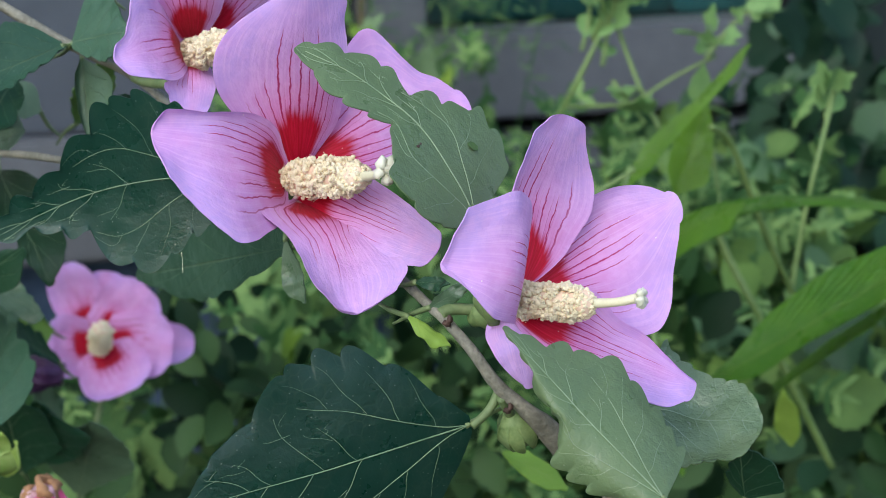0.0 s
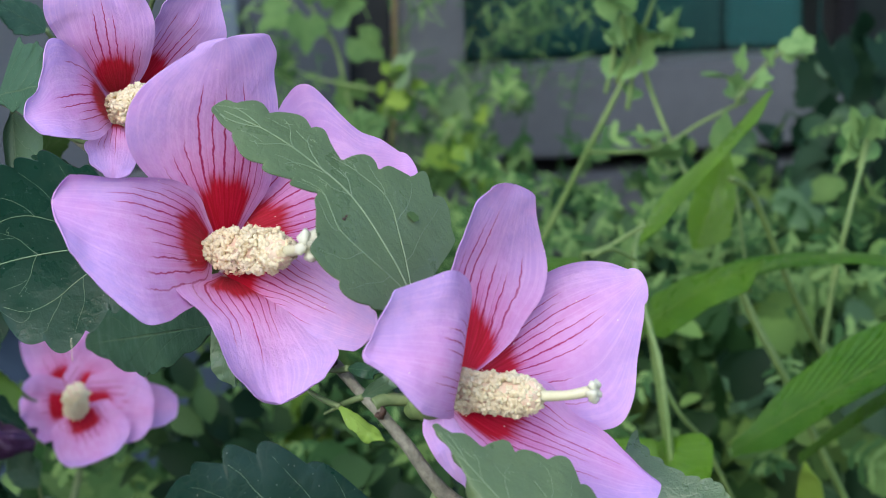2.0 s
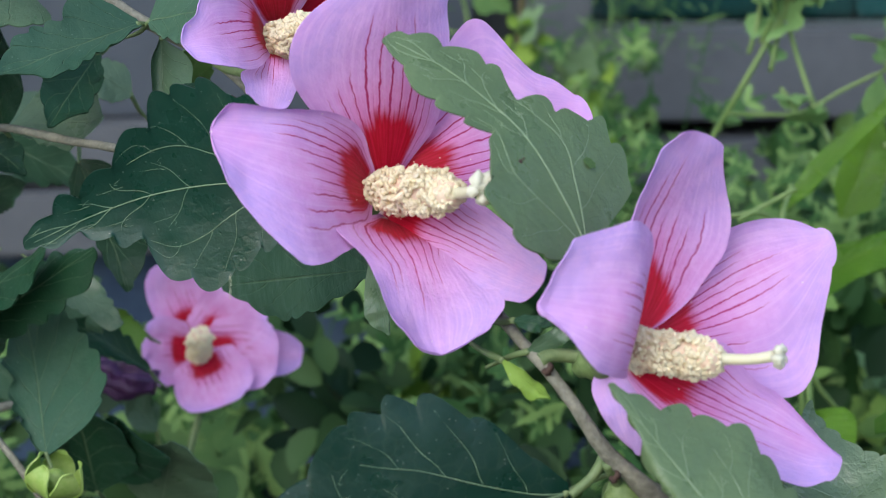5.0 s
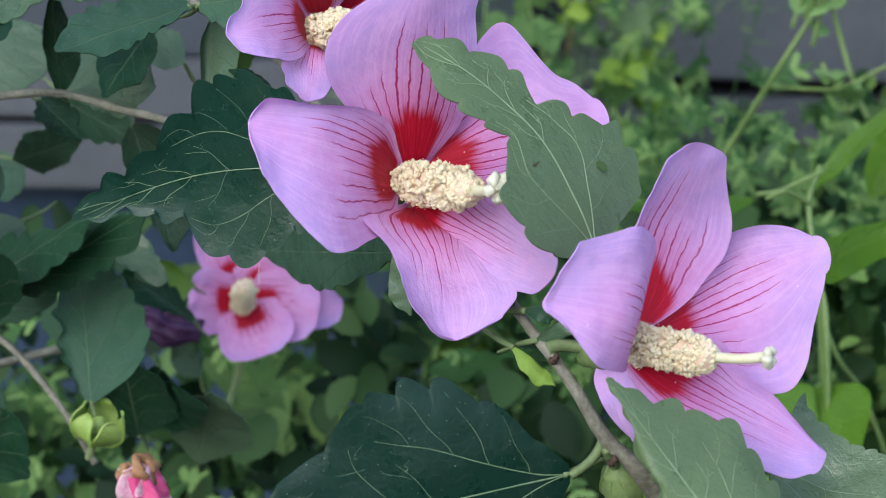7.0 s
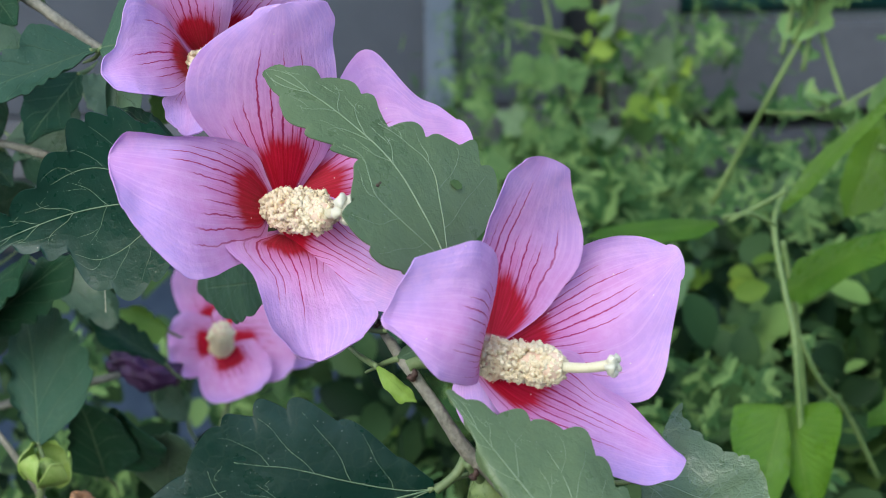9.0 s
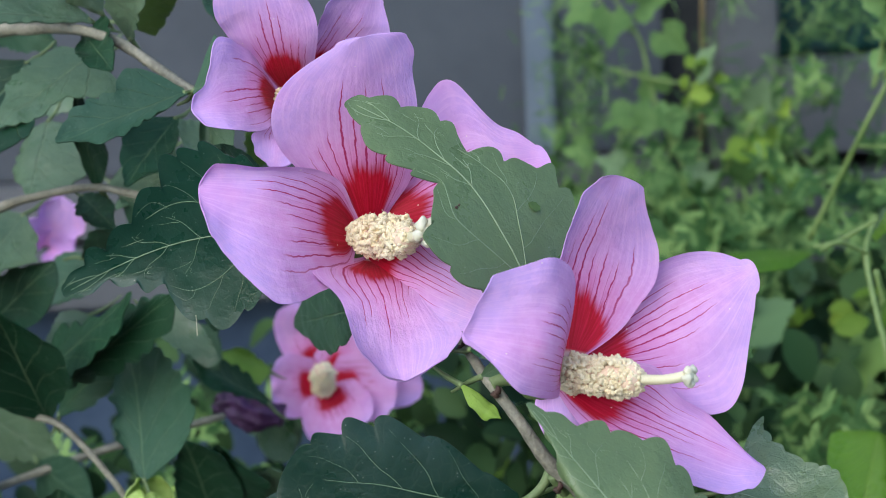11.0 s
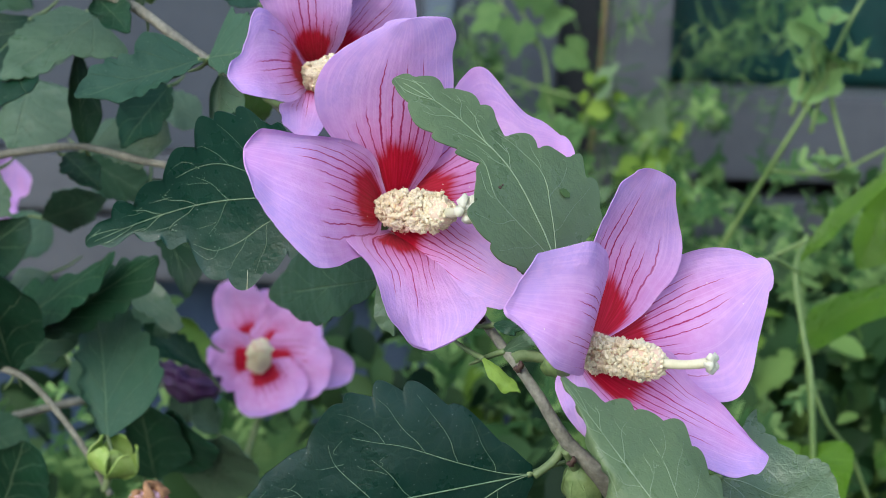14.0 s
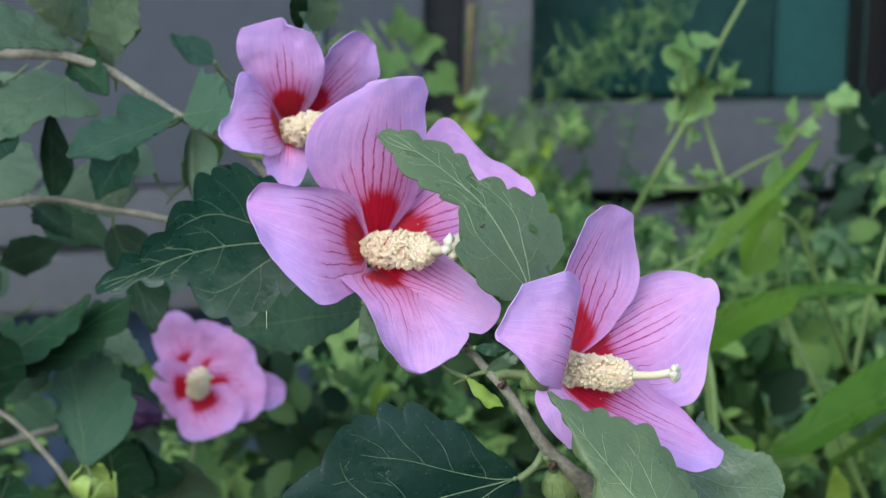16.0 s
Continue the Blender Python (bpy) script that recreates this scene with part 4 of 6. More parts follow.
# the upper-left leaves get their sky sheen from the paler leaf colours
shrub_leaf(10, (-0.1422, 0.1250, 1.0562), (-0.1654, 0.0900, 1.0626), (-0.512, 0.471, 0.719), (0.529, -0.479, -0.701), (0.128, 0.206, 0.278, 0.330, 0.289, 0.232, 0.130, 0.054), (0.025, 0.032, 0.042, 0.052, 0.070, 0.093, 0.092, 0.038), leaf_sheen_bright, 0.0000, 0.0000, 0.042, 7)
shrub_leaf(11, (-0.1408, 0.1300, 1.0575), (-0.1465, 0.1000, 1.0817), (-0.913, -0.135, -0.385), (0.213, 0.587, 0.781), (0.060, 0.119, 0.158, 0.197, 0.212, 0.211, 0.210, 0.133), (0.183, 0.235, 0.248, 0.216, 0.183, 0.124, 0.067, 0.028), leaf_sheen_bright, 0.0000, 0.0000, 0.042, 7)
shrub_leaf(12, (-0.1331, 0.1300, 1.0500), (-0.1266, 0.1100, 1.0800), (-0.957, 0.099, 0.273), (0.769, -0.442, -0.462), (0.074, 0.154, 0.190, 0.221, 0.196, 0.171, 0.111, 0.046), (0.054, 0.106, 0.171, 0.237, 0.307, 0.278, 0.252, 0.164), leaf_sheen_bright, 0.0000, 0.0000, 0.042, 7)
shrub_leaf(13, (-0.1440, 0.1250, 1.0519), (-0.1272, 0.1000, 1.0456), (0.527, 0.142, 0.838), (-0.836, -0.546, -0.063), (0.179, 0.262, 0.238, 0.206, 0.173, 0.144, 0.079, 0.033), (0.058, 0.115, 0.172, 0.171, 0.171, 0.171, 0.143, 0.060), leaf_mat, 0.0000, 0.0000, 0.042, 5)
shrub_leaf(14, (-0.1486, 0.1400, 1.0453), (-0.1698, 0.1200, 1.0280), (-0.778, 0.523, 0.348), (0.776, -0.544, -0.320), (0.290, 0.357, 0.418, 0.388, 0.351, 0.221, 0.120, 0.050), (0.529, 0.553, 0.350, 0.220, 0.215, 0.178, 0.126, 0.057), leaf_sheen_pale, 0.0000, 0.0000, 0.042, 8)
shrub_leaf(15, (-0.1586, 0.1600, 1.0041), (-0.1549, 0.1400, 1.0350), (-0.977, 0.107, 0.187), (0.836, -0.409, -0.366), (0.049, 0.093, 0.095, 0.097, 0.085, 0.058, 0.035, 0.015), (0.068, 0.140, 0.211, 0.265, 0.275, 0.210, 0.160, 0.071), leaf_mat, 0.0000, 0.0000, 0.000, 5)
shrub_leaf(16, (-0.1593, 0.1700, 1.0034), (-0.1299, 0.1500, 1.0091), (0.326, 0.669, 0.668), (-0.345, -0.689, -0.638), (0.443, 0.442, 0.441, 0.431, 0.339, 0.259, 0.147, 0.061), (0.050, 0.095, 0.151, 0.196, 0.239, 0.276, 0.276, 0.234), leaf_sheen_pale, 0.0000, 0.0000, 0.032, 5)
shrub_leaf(17, (-0.1677, 0.1700, 1.0004), (-0.1499, 0.1500, 0.9941), (0.540, 0.227, 0.810), (-0.757, -0.648, -0.087), (0.061, 0.123, 0.157, 0.169, 0.181, 0.136, 0.074, 0.031), (0.063, 0.129, 0.210, 0.210, 0.203, 0.197, 0.130, 0.054), leaf_mat, 0.0000, 0.0000, 0.042, 5)
shrub_leaf(18, (-0.1043, 0.1100, 1.0343), (-0.1017, 0.1000, 1.0125), (-0.567, -0.773, 0.285), (0.810, -0.490, 0.322), (0.064, 0.130, 0.150, 0.140, 0.130, 0.086, 0.047, 0.019), (0.132, 0.300, 0.413, 0.405, 0.356, 0.245, 0.143, 0.060), leaf_sheen_pale, 0.0000, 0.0000, 0.000, 5)
shrub_leaf(19, (-0.1440, 0.1800, 0.9929), (-0.1280, 0.1700, 0.9594), (-0.774, 0.402, -0.489), (0.799, -0.353, 0.487), (0.145, 0.202, 0.185, 0.165, 0.135, 0.110, 0.064, 0.027), (0.190, 0.292, 0.317, 0.343, 0.293, 0.240, 0.155, 0.065), leaf_mat, 0.0000, 0.0000, 0.032, 6)
shrub_leaf(20, (-0.1857, 0.1700, 0.9441), (-0.1423, 0.1400, 0.9778), (-0.219, 0.570, 0.792), (0.126, -0.654, -0.746), (0.087, 0.176, 0.121, 0.077, 0.039, 0.021, 0.012, 0.012), (0.051, 0.097, 0.150, 0.154, 0.159, 0.135, 0.116, 0.058), leaf_mat, 0.0000, 0.0000, 0.042, 6)
shrub_leaf(21, (-0.1586, 0.2000, 0.9578), (-0.1351, 0.1900, 0.9451), (0.567, 0.481, 0.669), (-0.550, -0.685, -0.477), (0.169, 0.211, 0.210, 0.180, 0.150, 0.102, 0.055, 0.023), (0.071, 0.148, 0.194, 0.179, 0.165, 0.151, 0.139, 0.131), leaf_sheen_pale, 0.0000, 0.0000, 0.042, 5)
shrub_leaf(22, (-0.1898, 0.1900, 0.9274), (-0.1635, 0.1800, 0.9522), (-0.438, 0.571, 0.694), (0.508, -0.465, -0.726), (0.083, 0.176, 0.226, 0.186, 0.145, 0.101, 0.055, 0.023), (0.056, 0.110, 0.177, 0.193, 0.195, 0.174, 0.095, 0.039), leaf_mat, 0.0000, 0.0000, 0.032, 5)
shrub_leaf(23, (-0.1529, 0.2900, 0.9169), (-0.1648, 0.2700, 0.9274), (0.289, 0.301, 0.909), (0.384, -0.597, -0.705), (0.047, 0.087, 0.137, 0.160, 0.155, 0.135, 0.074, 0.031), (0.110, 0.246, 0.333, 0.343, 0.352, 0.317, 0.173, 0.072), leaf_young, 0.0000, 0.0000, 0.042, 4)
shrub_leaf(24, (-0.1682, 0.1400, 1.0436), (-0.1855, 0.1100, 1.0161), (-0.874, 0.059, 0.482), (0.918, -0.344, -0.199), (0.084, 0.249, 0.350, 0.394, 0.385, 0.376, 0.291, 0.203, 0.114, 0.026), (0.068, 0.192, 0.269, 0.347, 0.425, 0.432, 0.374, 0.321, 0.272, 0.224), leaf_mat, 0.0000, 0.0000, 0.015, 8)
shrub_leaf(25, (-0.1856, 0.1900, 1.0204), (-0.1848, 0.1700, 1.0008), (-0.956, 0.186, -0.227), (0.997, 0.072, -0.034), (0.264, 0.277, 0.294, 0.310, 0.327, 0.209, 0.114, 0.047), (0.388, 0.449, 0.526, 0.602, 0.578, 0.488, 0.419, 0.371), leaf_sheen_pale, 0.0000, 0.0000, 0.042, 6)
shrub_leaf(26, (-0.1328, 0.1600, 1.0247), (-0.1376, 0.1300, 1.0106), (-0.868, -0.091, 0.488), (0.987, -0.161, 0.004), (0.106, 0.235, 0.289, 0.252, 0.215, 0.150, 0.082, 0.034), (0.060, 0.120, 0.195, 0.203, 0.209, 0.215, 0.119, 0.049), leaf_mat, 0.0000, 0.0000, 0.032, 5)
shrub_leaf(27, (-0.2009, 0.2000, 0.9895), (-0.2097, 0.1700, 0.9701), (-0.963, 0.124, 0.240), (0.968, -0.243, -0.059), (0.378, 0.437, 0.496, 0.478, 0.426, 0.374, 0.322, 0.239, 0.134, 0.030), (0.067, 0.189, 0.309, 0.366, 0.423, 0.480, 0.229, 0.252, 0.275, 0.071), leaf_sheen_pale, 0.0000, 0.0000, 0.032, 6)
shrub_leaf(28, (-0.1800, 0.1600, 0.9343), (-0.1804, 0.1300, 0.9756), (-0.793, -0.489, -0.363), (0.979, -0.169, -0.114), (0.087, 0.177, 0.250, 0.228, 0.148, 0.089, 0.049, 0.020), (0.075, 0.158, 0.261, 0.329, 0.323, 0.225, 0.117, 0.049), leaf_mat, 0.0000, 0.0000, 0.032, 5)
shrub_leaf(29, (-0.1782, 0.1700, 0.9424), (-0.1301, 0.1400, 0.9774), (-0.356, 0.410, 0.840), (0.522, -0.146, -0.841), (0.050, 0.096, 0.125, 0.118, 0.093, 0.071, 0.039, 0.016), (0.039, 0.068, 0.103, 0.118, 0.127, 0.113, 0.099, 0.050), leaf_mat, 0.0000, 0.0000, 0.042, 6)
shrub_leaf(30, (-0.2240, 0.2000, 0.9469), (-0.1826, 0.1800, 0.9781), (-0.585, 0.052, 0.809), (0.398, -0.435, -0.807), (0.052, 0.101, 0.162, 0.178, 0.141, 0.109, 0.060, 0.025), (0.047, 0.088, 0.136, 0.167, 0.198, 0.224, 0.182, 0.145), leaf_mat, 0.0000, 0.0000, 0.032, 5)
shrub_leaf(31, (-0.2314, 0.2000, 0.9298), (-0.2083, 0.1800, 0.9518), (-0.601, 0.167, 0.782), (0.477, -0.341, -0.810), (0.058, 0.116, 0.187, 0.224, 0.183, 0.147, 0.081, 0.034), (0.064, 0.129, 0.211, 0.287, 0.280, 0.275, 0.270, 0.267), leaf_mat, 0.0000, 0.0000, 0.032, 5)
shrub_leaf(32, (-0.1554, 0.2200, 0.8883), (-0.1401, 0.2000, 0.9146), (-0.805, 0.142, 0.576), (0.839, -0.069, -0.540), (0.054, 0.105, 0.119, 0.113, 0.107, 0.088, 0.048, 0.020), (0.089, 0.193, 0.323, 0.453, 0.507, 0.515, 0.521, 0.525), leaf_mat, 0.0000, 0.0000, 0.032, 6)
shrub_leaf(33, (-0.1470, 0.2700, 0.9099), (-0.1666, 0.2500, 0.9304), (0.397, 0.438, 0.806), (0.175, -0.784, -0.596), (0.050, 0.095, 0.152, 0.169, 0.159, 0.150, 0.108, 0.045), (0.032, 0.051, 0.095, 0.144, 0.192, 0.234, 0.143, 0.060), leaf_mat, 0.0000, 0.0000, 0.042, 5)
shrub_leaf(34, (-0.1837, 0.1600, 0.8881), (-0.1692, 0.1400, 0.9182), (-0.928, -0.190, 0.321), (0.829, -0.189, -0.526), (0.069, 0.143, 0.228, 0.214, 0.199, 0.163, 0.089, 0.037), (0.077, 0.162, 0.268, 0.375, 0.356, 0.321, 0.294, 0.254), leaf_mat, 0.0000, 0.0000, 0.032, 6)
shrub_leaf(35, (-0.1517, 0.2200, 0.8854), (-0.1521, 0.2000, 0.9166), (-0.977, -0.174, -0.126), (0.944, -0.283, -0.168), (0.131, 0.290, 0.252, 0.214, 0.176, 0.139, 0.076, 0.032), (0.090, 0.196, 0.328, 0.460, 0.465, 0.436, 0.413, 0.398), leaf_mat, 0.0000, 0.0000, 0.032, 6)
shrub_leaf(36, (-0.1356, 0.2300, 0.8751), (-0.1236, 0.2000, 0.9082), (-0.936, 0.012, 0.351), (0.940, 0.001, -0.341), (0.103, 0.226, 0.244, 0.210, 0.176, 0.139, 0.076, 0.032), (0.069, 0.144, 0.236, 0.329, 0.298, 0.248, 0.210, 0.135), leaf_sheen_pale, 0.0000, 0.0000, 0.032, 6)
shrub_leaf(37, (-0.0691, 0.1200, 1.0625), (-0.0655, 0.1100, 1.0829), (-0.731, -0.655, -0.191), (0.881, 0.467, 0.072), (0.089, 0.192, 0.308, 0.311, 0.314, 0.277, 0.151, 0.063), (0.150, 0.252, 0.245, 0.239, 0.232, 0.146, 0.080, 0.033), leaf_sheen_pale, 0.0000, 0.0000, 0.032, 6)
shrub_leaf(38, (-0.0742, 0.1200, 1.0632), (-0.0731, 0.1000, 1.0768), (-0.989, -0.117, -0.093), (0.945, 0.217, 0.244), (0.038, 0.064, 0.082, 0.079, 0.076, 0.053, 0.029, 0.012), (0.050, 0.094, 0.129, 0.139, 0.149, 0.100, 0.055, 0.023), leaf_mat, 0.0000, 0.0000, 0.000, 4)
shrub_leaf(39, (0.0629, 0.0400, 0.9325), (0.0596, 0.0300, 0.9529), (-0.817, 0.559, 0.140), (0.868, -0.487, -0.096), (0.110, 0.194, 0.160, 0.125, 0.090, 0.056, 0.031, 0.013), (0.180, 0.421, 0.430, 0.382, 0.266, 0.135, 0.074, 0.031), leaf_mat, 0.0000, 0.0000, 0.042, 6)
shrub_leaf(40, (-0.0163, 0.0100, 0.9865), (-0.0068, 0.0040, 0.9811), (-0.616, -0.331, -0.715), (0.636, 0.680, 0.366), (0.060, 0.120, 0.178, 0.182, 0.187, 0.147, 0.080, 0.033), (0.041, 0.072, 0.101, 0.115, 0.130, 0.106, 0.058, 0.024), leaf_young, 0.0000, 0.0000, 0.000, 4)
shrub_leaf(41, (-0.0114, 0.0080, 0.9888), (-0.0015, 0.0040, 0.9953), (-0.582, -0.146, 0.800), (0.526, -0.069, -0.848), (0.059, 0.116, 0.131, 0.130, 0.129, 0.089, 0.048, 0.020), (0.068, 0.140, 0.167, 0.149, 0.131, 0.088, 0.048, 0.020), leaf_sheen_pale, 0.0000, 0.0000, 0.000, 4)
shrub_leaf(42, (-0.0145, 0.0120, 0.9938), (-0.0062, 0.0060, 0.9943), (0.204, 0.363, 0.909), (-0.327, -0.522, -0.788), (0.068, 0.140, 0.149, 0.158, 0.167, 0.107, 0.058, 0.024), (0.055, 0.106, 0.147, 0.150, 0.152, 0.139, 0.076, 0.032), leaf_mat, 0.0000, 0.0000, 0.000, 4)
shrub_leaf(43, (-0.0464, 0.0450, 0.9972), (-0.0418, 0.0400, 0.9829), (-0.733, 0.514, -0.446), (0.812, -0.396, 0.429), (0.070, 0.129, 0.205, 0.266, 0.261, 0.256, 0.164, 0.060), (0.050, 0.092, 0.134, 0.123, 0.111, 0.079, 0.044, 0.021), leaf_sheen_pale, 0.0000, 0.0000, 0.000, 4)
shrub_leaf(44, (-0.1869, 0.2300, 1.0364), (-0.2058, 0.2200, 1.0167), (-0.737, 0.506, 0.448), (0.732, -0.525, -0.434), (0.214, 0.350, 0.418, 0.399, 0.326, 0.229, 0.143, 0.067), (0.212, 0.349, 0.420, 0.400, 0.326, 0.229, 0.142, 0.066), leaf_sheen_pale, 0.0000, 0.0000, 0.035, 7)
shrub_leaf(45, (-0.1364, 0.2100, 1.0068), (-0.1488, 0.2000, 1.0188), (-0.039, 0.788, 0.614), (0.046, -0.791, -0.610), (0.300, 0.414, 0.417, 0.367, 0.276, 0.190, 0.117, 0.051), (0.133, 0.268, 0.398, 0.420, 0.377, 0.280, 0.182, 0.099), leaf_sheen_pale, 0.0000, 0.0000, 0.035, 7)
shrub_leaf(46, (-0.1515, 0.1700, 1.0510), (-0.1298, 0.1600, 1.0595), (0.515, 0.707, -0.484), (-0.517, -0.647, 0.561), (0.376, 0.373, 0.333, 0.270, 0.201, 0.135, 0.080, 0.033), (0.084, 0.177, 0.262, 0.329, 0.338, 0.291, 0.197, 0.116), leaf_fresh, 0.0000, 0.0000, 0.035, 7)
shrub_leaf(47, (-0.2375, 0.2600, 1.0515), (-0.2073, 0.2500, 1.0366), (-0.278, 0.438, -0.855), (0.278, -0.438, 0.855), (0.374, 0.388, 0.356, 0.299, 0.222, 0.151, 0.092, 0.038), (0.096, 0.204, 0.302, 0.367, 0.366, 0.307, 0.206, 0.118), leaf_mid, 0.0000, 0.0000, 0.035, 7)
shrub_leaf(48, (-0.2577, 0.2600, 0.9116), (-0.2189, 0.2500, 0.8949), (-0.310, 0.302, -0.901), (0.298, -0.336, 0.893), (0.351, 0.407, 0.390, 0.338, 0.251, 0.171, 0.105, 0.044), (0.112, 0.238, 0.352, 0.408, 0.391, 0.313, 0.210, 0.118), leaf_sheen_pale, 0.0000, 0.0000, 0.035, 7)
shrub_leaf(49, (-0.2265, 0.2500, 0.8926), (-0.2021, 0.2400, 0.8802), (-0.355, 0.250, -0.901), (0.344, -0.273, 0.898), (0.386, 0.411, 0.387, 0.330, 0.245, 0.167, 0.102, 0.043), (0.108, 0.231, 0.343, 0.408, 0.400, 0.328, 0.220, 0.125), leaf_mid, 0.0000, 0.0000, 0.035, 7)
shrub_leaf(50, (-0.2495, 0.2400, 0.9941), (-0.2267, 0.2300, 1.0127), (0.538, 0.812, -0.226), (-0.609, -0.699, 0.374), (0.334, 0.343, 0.306, 0.252, 0.187, 0.126, 0.076, 0.031), (0.081, 0.165, 0.244, 0.279, 0.265, 0.210, 0.141, 0.079), leaf_sheen_pale, 0.0000, 0.0000, 0.035, 7)
shrub_leaf(51, (-0.1843, 0.2400, 0.9884), (-0.1556, 0.2300, 0.9770), (-0.208, 0.410, -0.888), (0.198, -0.431, 0.880), (0.272, 0.322, 0.310, 0.268, 0.199, 0.136, 0.084, 0.035), (0.092, 0.190, 0.281, 0.322, 0.306, 0.242, 0.162, 0.091), leaf_mid, 0.0000, 0.0000, 0.035, 7)
shrub_leaf(52, (-0.2538, 0.2400, 0.8946), (-0.2307, 0.2300, 0.8863), (-0.239, 0.234, -0.942), (0.228, -0.257, 0.939), (0.399, 0.413, 0.371, 0.307, 0.228, 0.154, 0.093, 0.039), (0.097, 0.211, 0.313, 0.399, 0.415, 0.360, 0.250, 0.149), leaf_mid, 0.0000, 0.0000, 0.035, 7)
shrub_leaf(53, (-0.2001, 0.2500, 0.9653), (-0.2176, 0.2400, 0.9515), (-0.684, 0.580, 0.442), (0.680, -0.596, -0.427), (0.246, 0.403, 0.484, 0.463, 0.380, 0.267, 0.166, 0.079), (0.248, 0.406, 0.486, 0.462, 0.376, 0.263, 0.164, 0.076), leaf_mid, 0.0000, 0.0000, 0.035, 7)
shrub_leaf(54, (-0.1707, 0.2600, 0.9399), (-0.1577, 0.2500, 0.9267), (-0.577, 0.271, -0.770), (0.566, -0.289, 0.772), (0.451, 0.467, 0.430, 0.362, 0.269, 0.182, 0.111, 0.046), (0.115, 0.252, 0.373, 0.457, 0.459, 0.390, 0.262, 0.151), leaf_mid, 0.0000, 0.0000, 0.035, 7)
shrub_leaf(55, (-0.2194, 0.3300, 0.8945), (-0.1959, 0.3200, 0.8823), (-0.335, 0.300, -0.893), (0.326, -0.318, 0.890), (0.306, 0.360, 0.346, 0.299, 0.223, 0.152, 0.093, 0.039), (0.103, 0.213, 0.316, 0.361, 0.343, 0.271, 0.182, 0.102), leaf_mid, 0.0000, 0.0000, 0.035, 7)
shrub_leaf(56, (-0.1593, 0.3300, 0.8717), (-0.1686, 0.3200, 0.8896), (0.078, 0.853, 0.517), (-0.191, -0.812, -0.552), (0.359, 0.399, 0.378, 0.324, 0.241, 0.164, 0.101, 0.042), (0.108, 0.218, 0.323, 0.352, 0.322, 0.245, 0.161, 0.091), leaf_sheen_pale, 0.0000, 0.0000, 0.035, 7)
shrub_leaf(57, (-0.1233, 0.2000, 1.0038), (-0.1090, 0.1900, 1.0273), (0.676, 0.730, -0.099), (-0.666, -0.740, 0.089), (0.204, 0.268, 0.266, 0.234, 0.174, 0.120, 0.074, 0.032), (0.085, 0.168, 0.249, 0.272, 0.249, 0.189, 0.124, 0.070), leaf_fresh, 0.0000, 0.0000, 0.035, 7)
shrub_leaf(58, (-0.1990, 0.2400, 0.9669), (-0.1736, 0.2300, 0.9777), (0.501, 0.610, -0.613), (-0.501, -0.613, 0.611), (0.321, 0.332, 0.308, 0.261, 0.194, 0.132, 0.080, 0.033), (0.087, 0.180, 0.267, 0.320, 0.315, 0.261, 0.175, 0.100), leaf_mid, 0.0000, 0.0000, 0.035, 7)
shrub_leaf(59, (-0.1065, 0.1600, 1.0497), (-0.1189, 0.1500, 1.0591), (-0.034, 0.705, 0.708), (0.045, -0.712, -0.701), (0.241, 0.320, 0.318, 0.280, 0.209, 0.144, 0.088, 0.038), (0.102, 0.203, 0.301, 0.326, 0.297, 0.225, 0.148, 0.083), leaf_mid, 0.0000, 0.0000, 0.035, 7)
shrub_leaf(60, (-0.1721, 0.2500, 1.0012), (-0.1863, 0.2400, 0.9838), (-0.758, 0.588, 0.283), (0.753, -0.600, -0.272), (0.227, 0.370, 0.395, 0.359, 0.282, 0.198, 0.122, 0.055), (0.158, 0.290, 0.386, 0.388, 0.332, 0.232, 0.147, 0.073), leaf_sheen_pale, 0.0000, 0.0000, 0.035, 7)
shrub_leaf(61, (-0.1897, 0.2200, 0.9526), (-0.2033, 0.2100, 0.9381), (-0.746, 0.602, 0.284), (0.740, -0.616, -0.270), (0.294, 0.480, 0.505, 0.455, 0.357, 0.250, 0.154, 0.069), (0.195, 0.365, 0.491, 0.497, 0.427, 0.299, 0.190, 0.094), leaf_sheen_pale, 0.0000, 0.0000, 0.035, 7)
# two tiny dark lumps on a leaf, then a hanging thread
part("black_speck", mesh_of("black_speck", *join([blob(np.array(SPECK) - S0, 0.00042, 0.8, random.Random(3), 2), blob(np.array(SPECK) - S0 + np.array([0.0005, 0, 0.0005]), 0.00026, 1.0, random.Random(4), 2)]), scar_mat), shrub, "black speck on a leaf")
part("silk_thread", tube("silk_thread", [np.array(THREAD) - S0 + np.array([0, 0, h]) for h in (0.0042, 0.0020, 0.0008, 0.0)], [0.00005, 0.00005, 0.00006, 0.00010], cream, sides=6, steps=3), shrub, "pale thread hanging from a leaf lobe")
part("petiole", tube("petiole", [(-0.0025, 0.0010, 0.9632), (0.0015, 0.0030, 0.9665), (0.0038, 0.0040, 0.9708)], [0.0009, 0.001, 0.0012], green_stem, S0, 8), shrub)
part("petiole", tube("petiole", [(0.0360, -0.0080, 0.9475), (0.0328, 0.0050, 0.9366), (0.0265, 0.0120, 0.9333)], [0.0009, 0.001, 0.0012], green_stem, S0, 8), shrub)


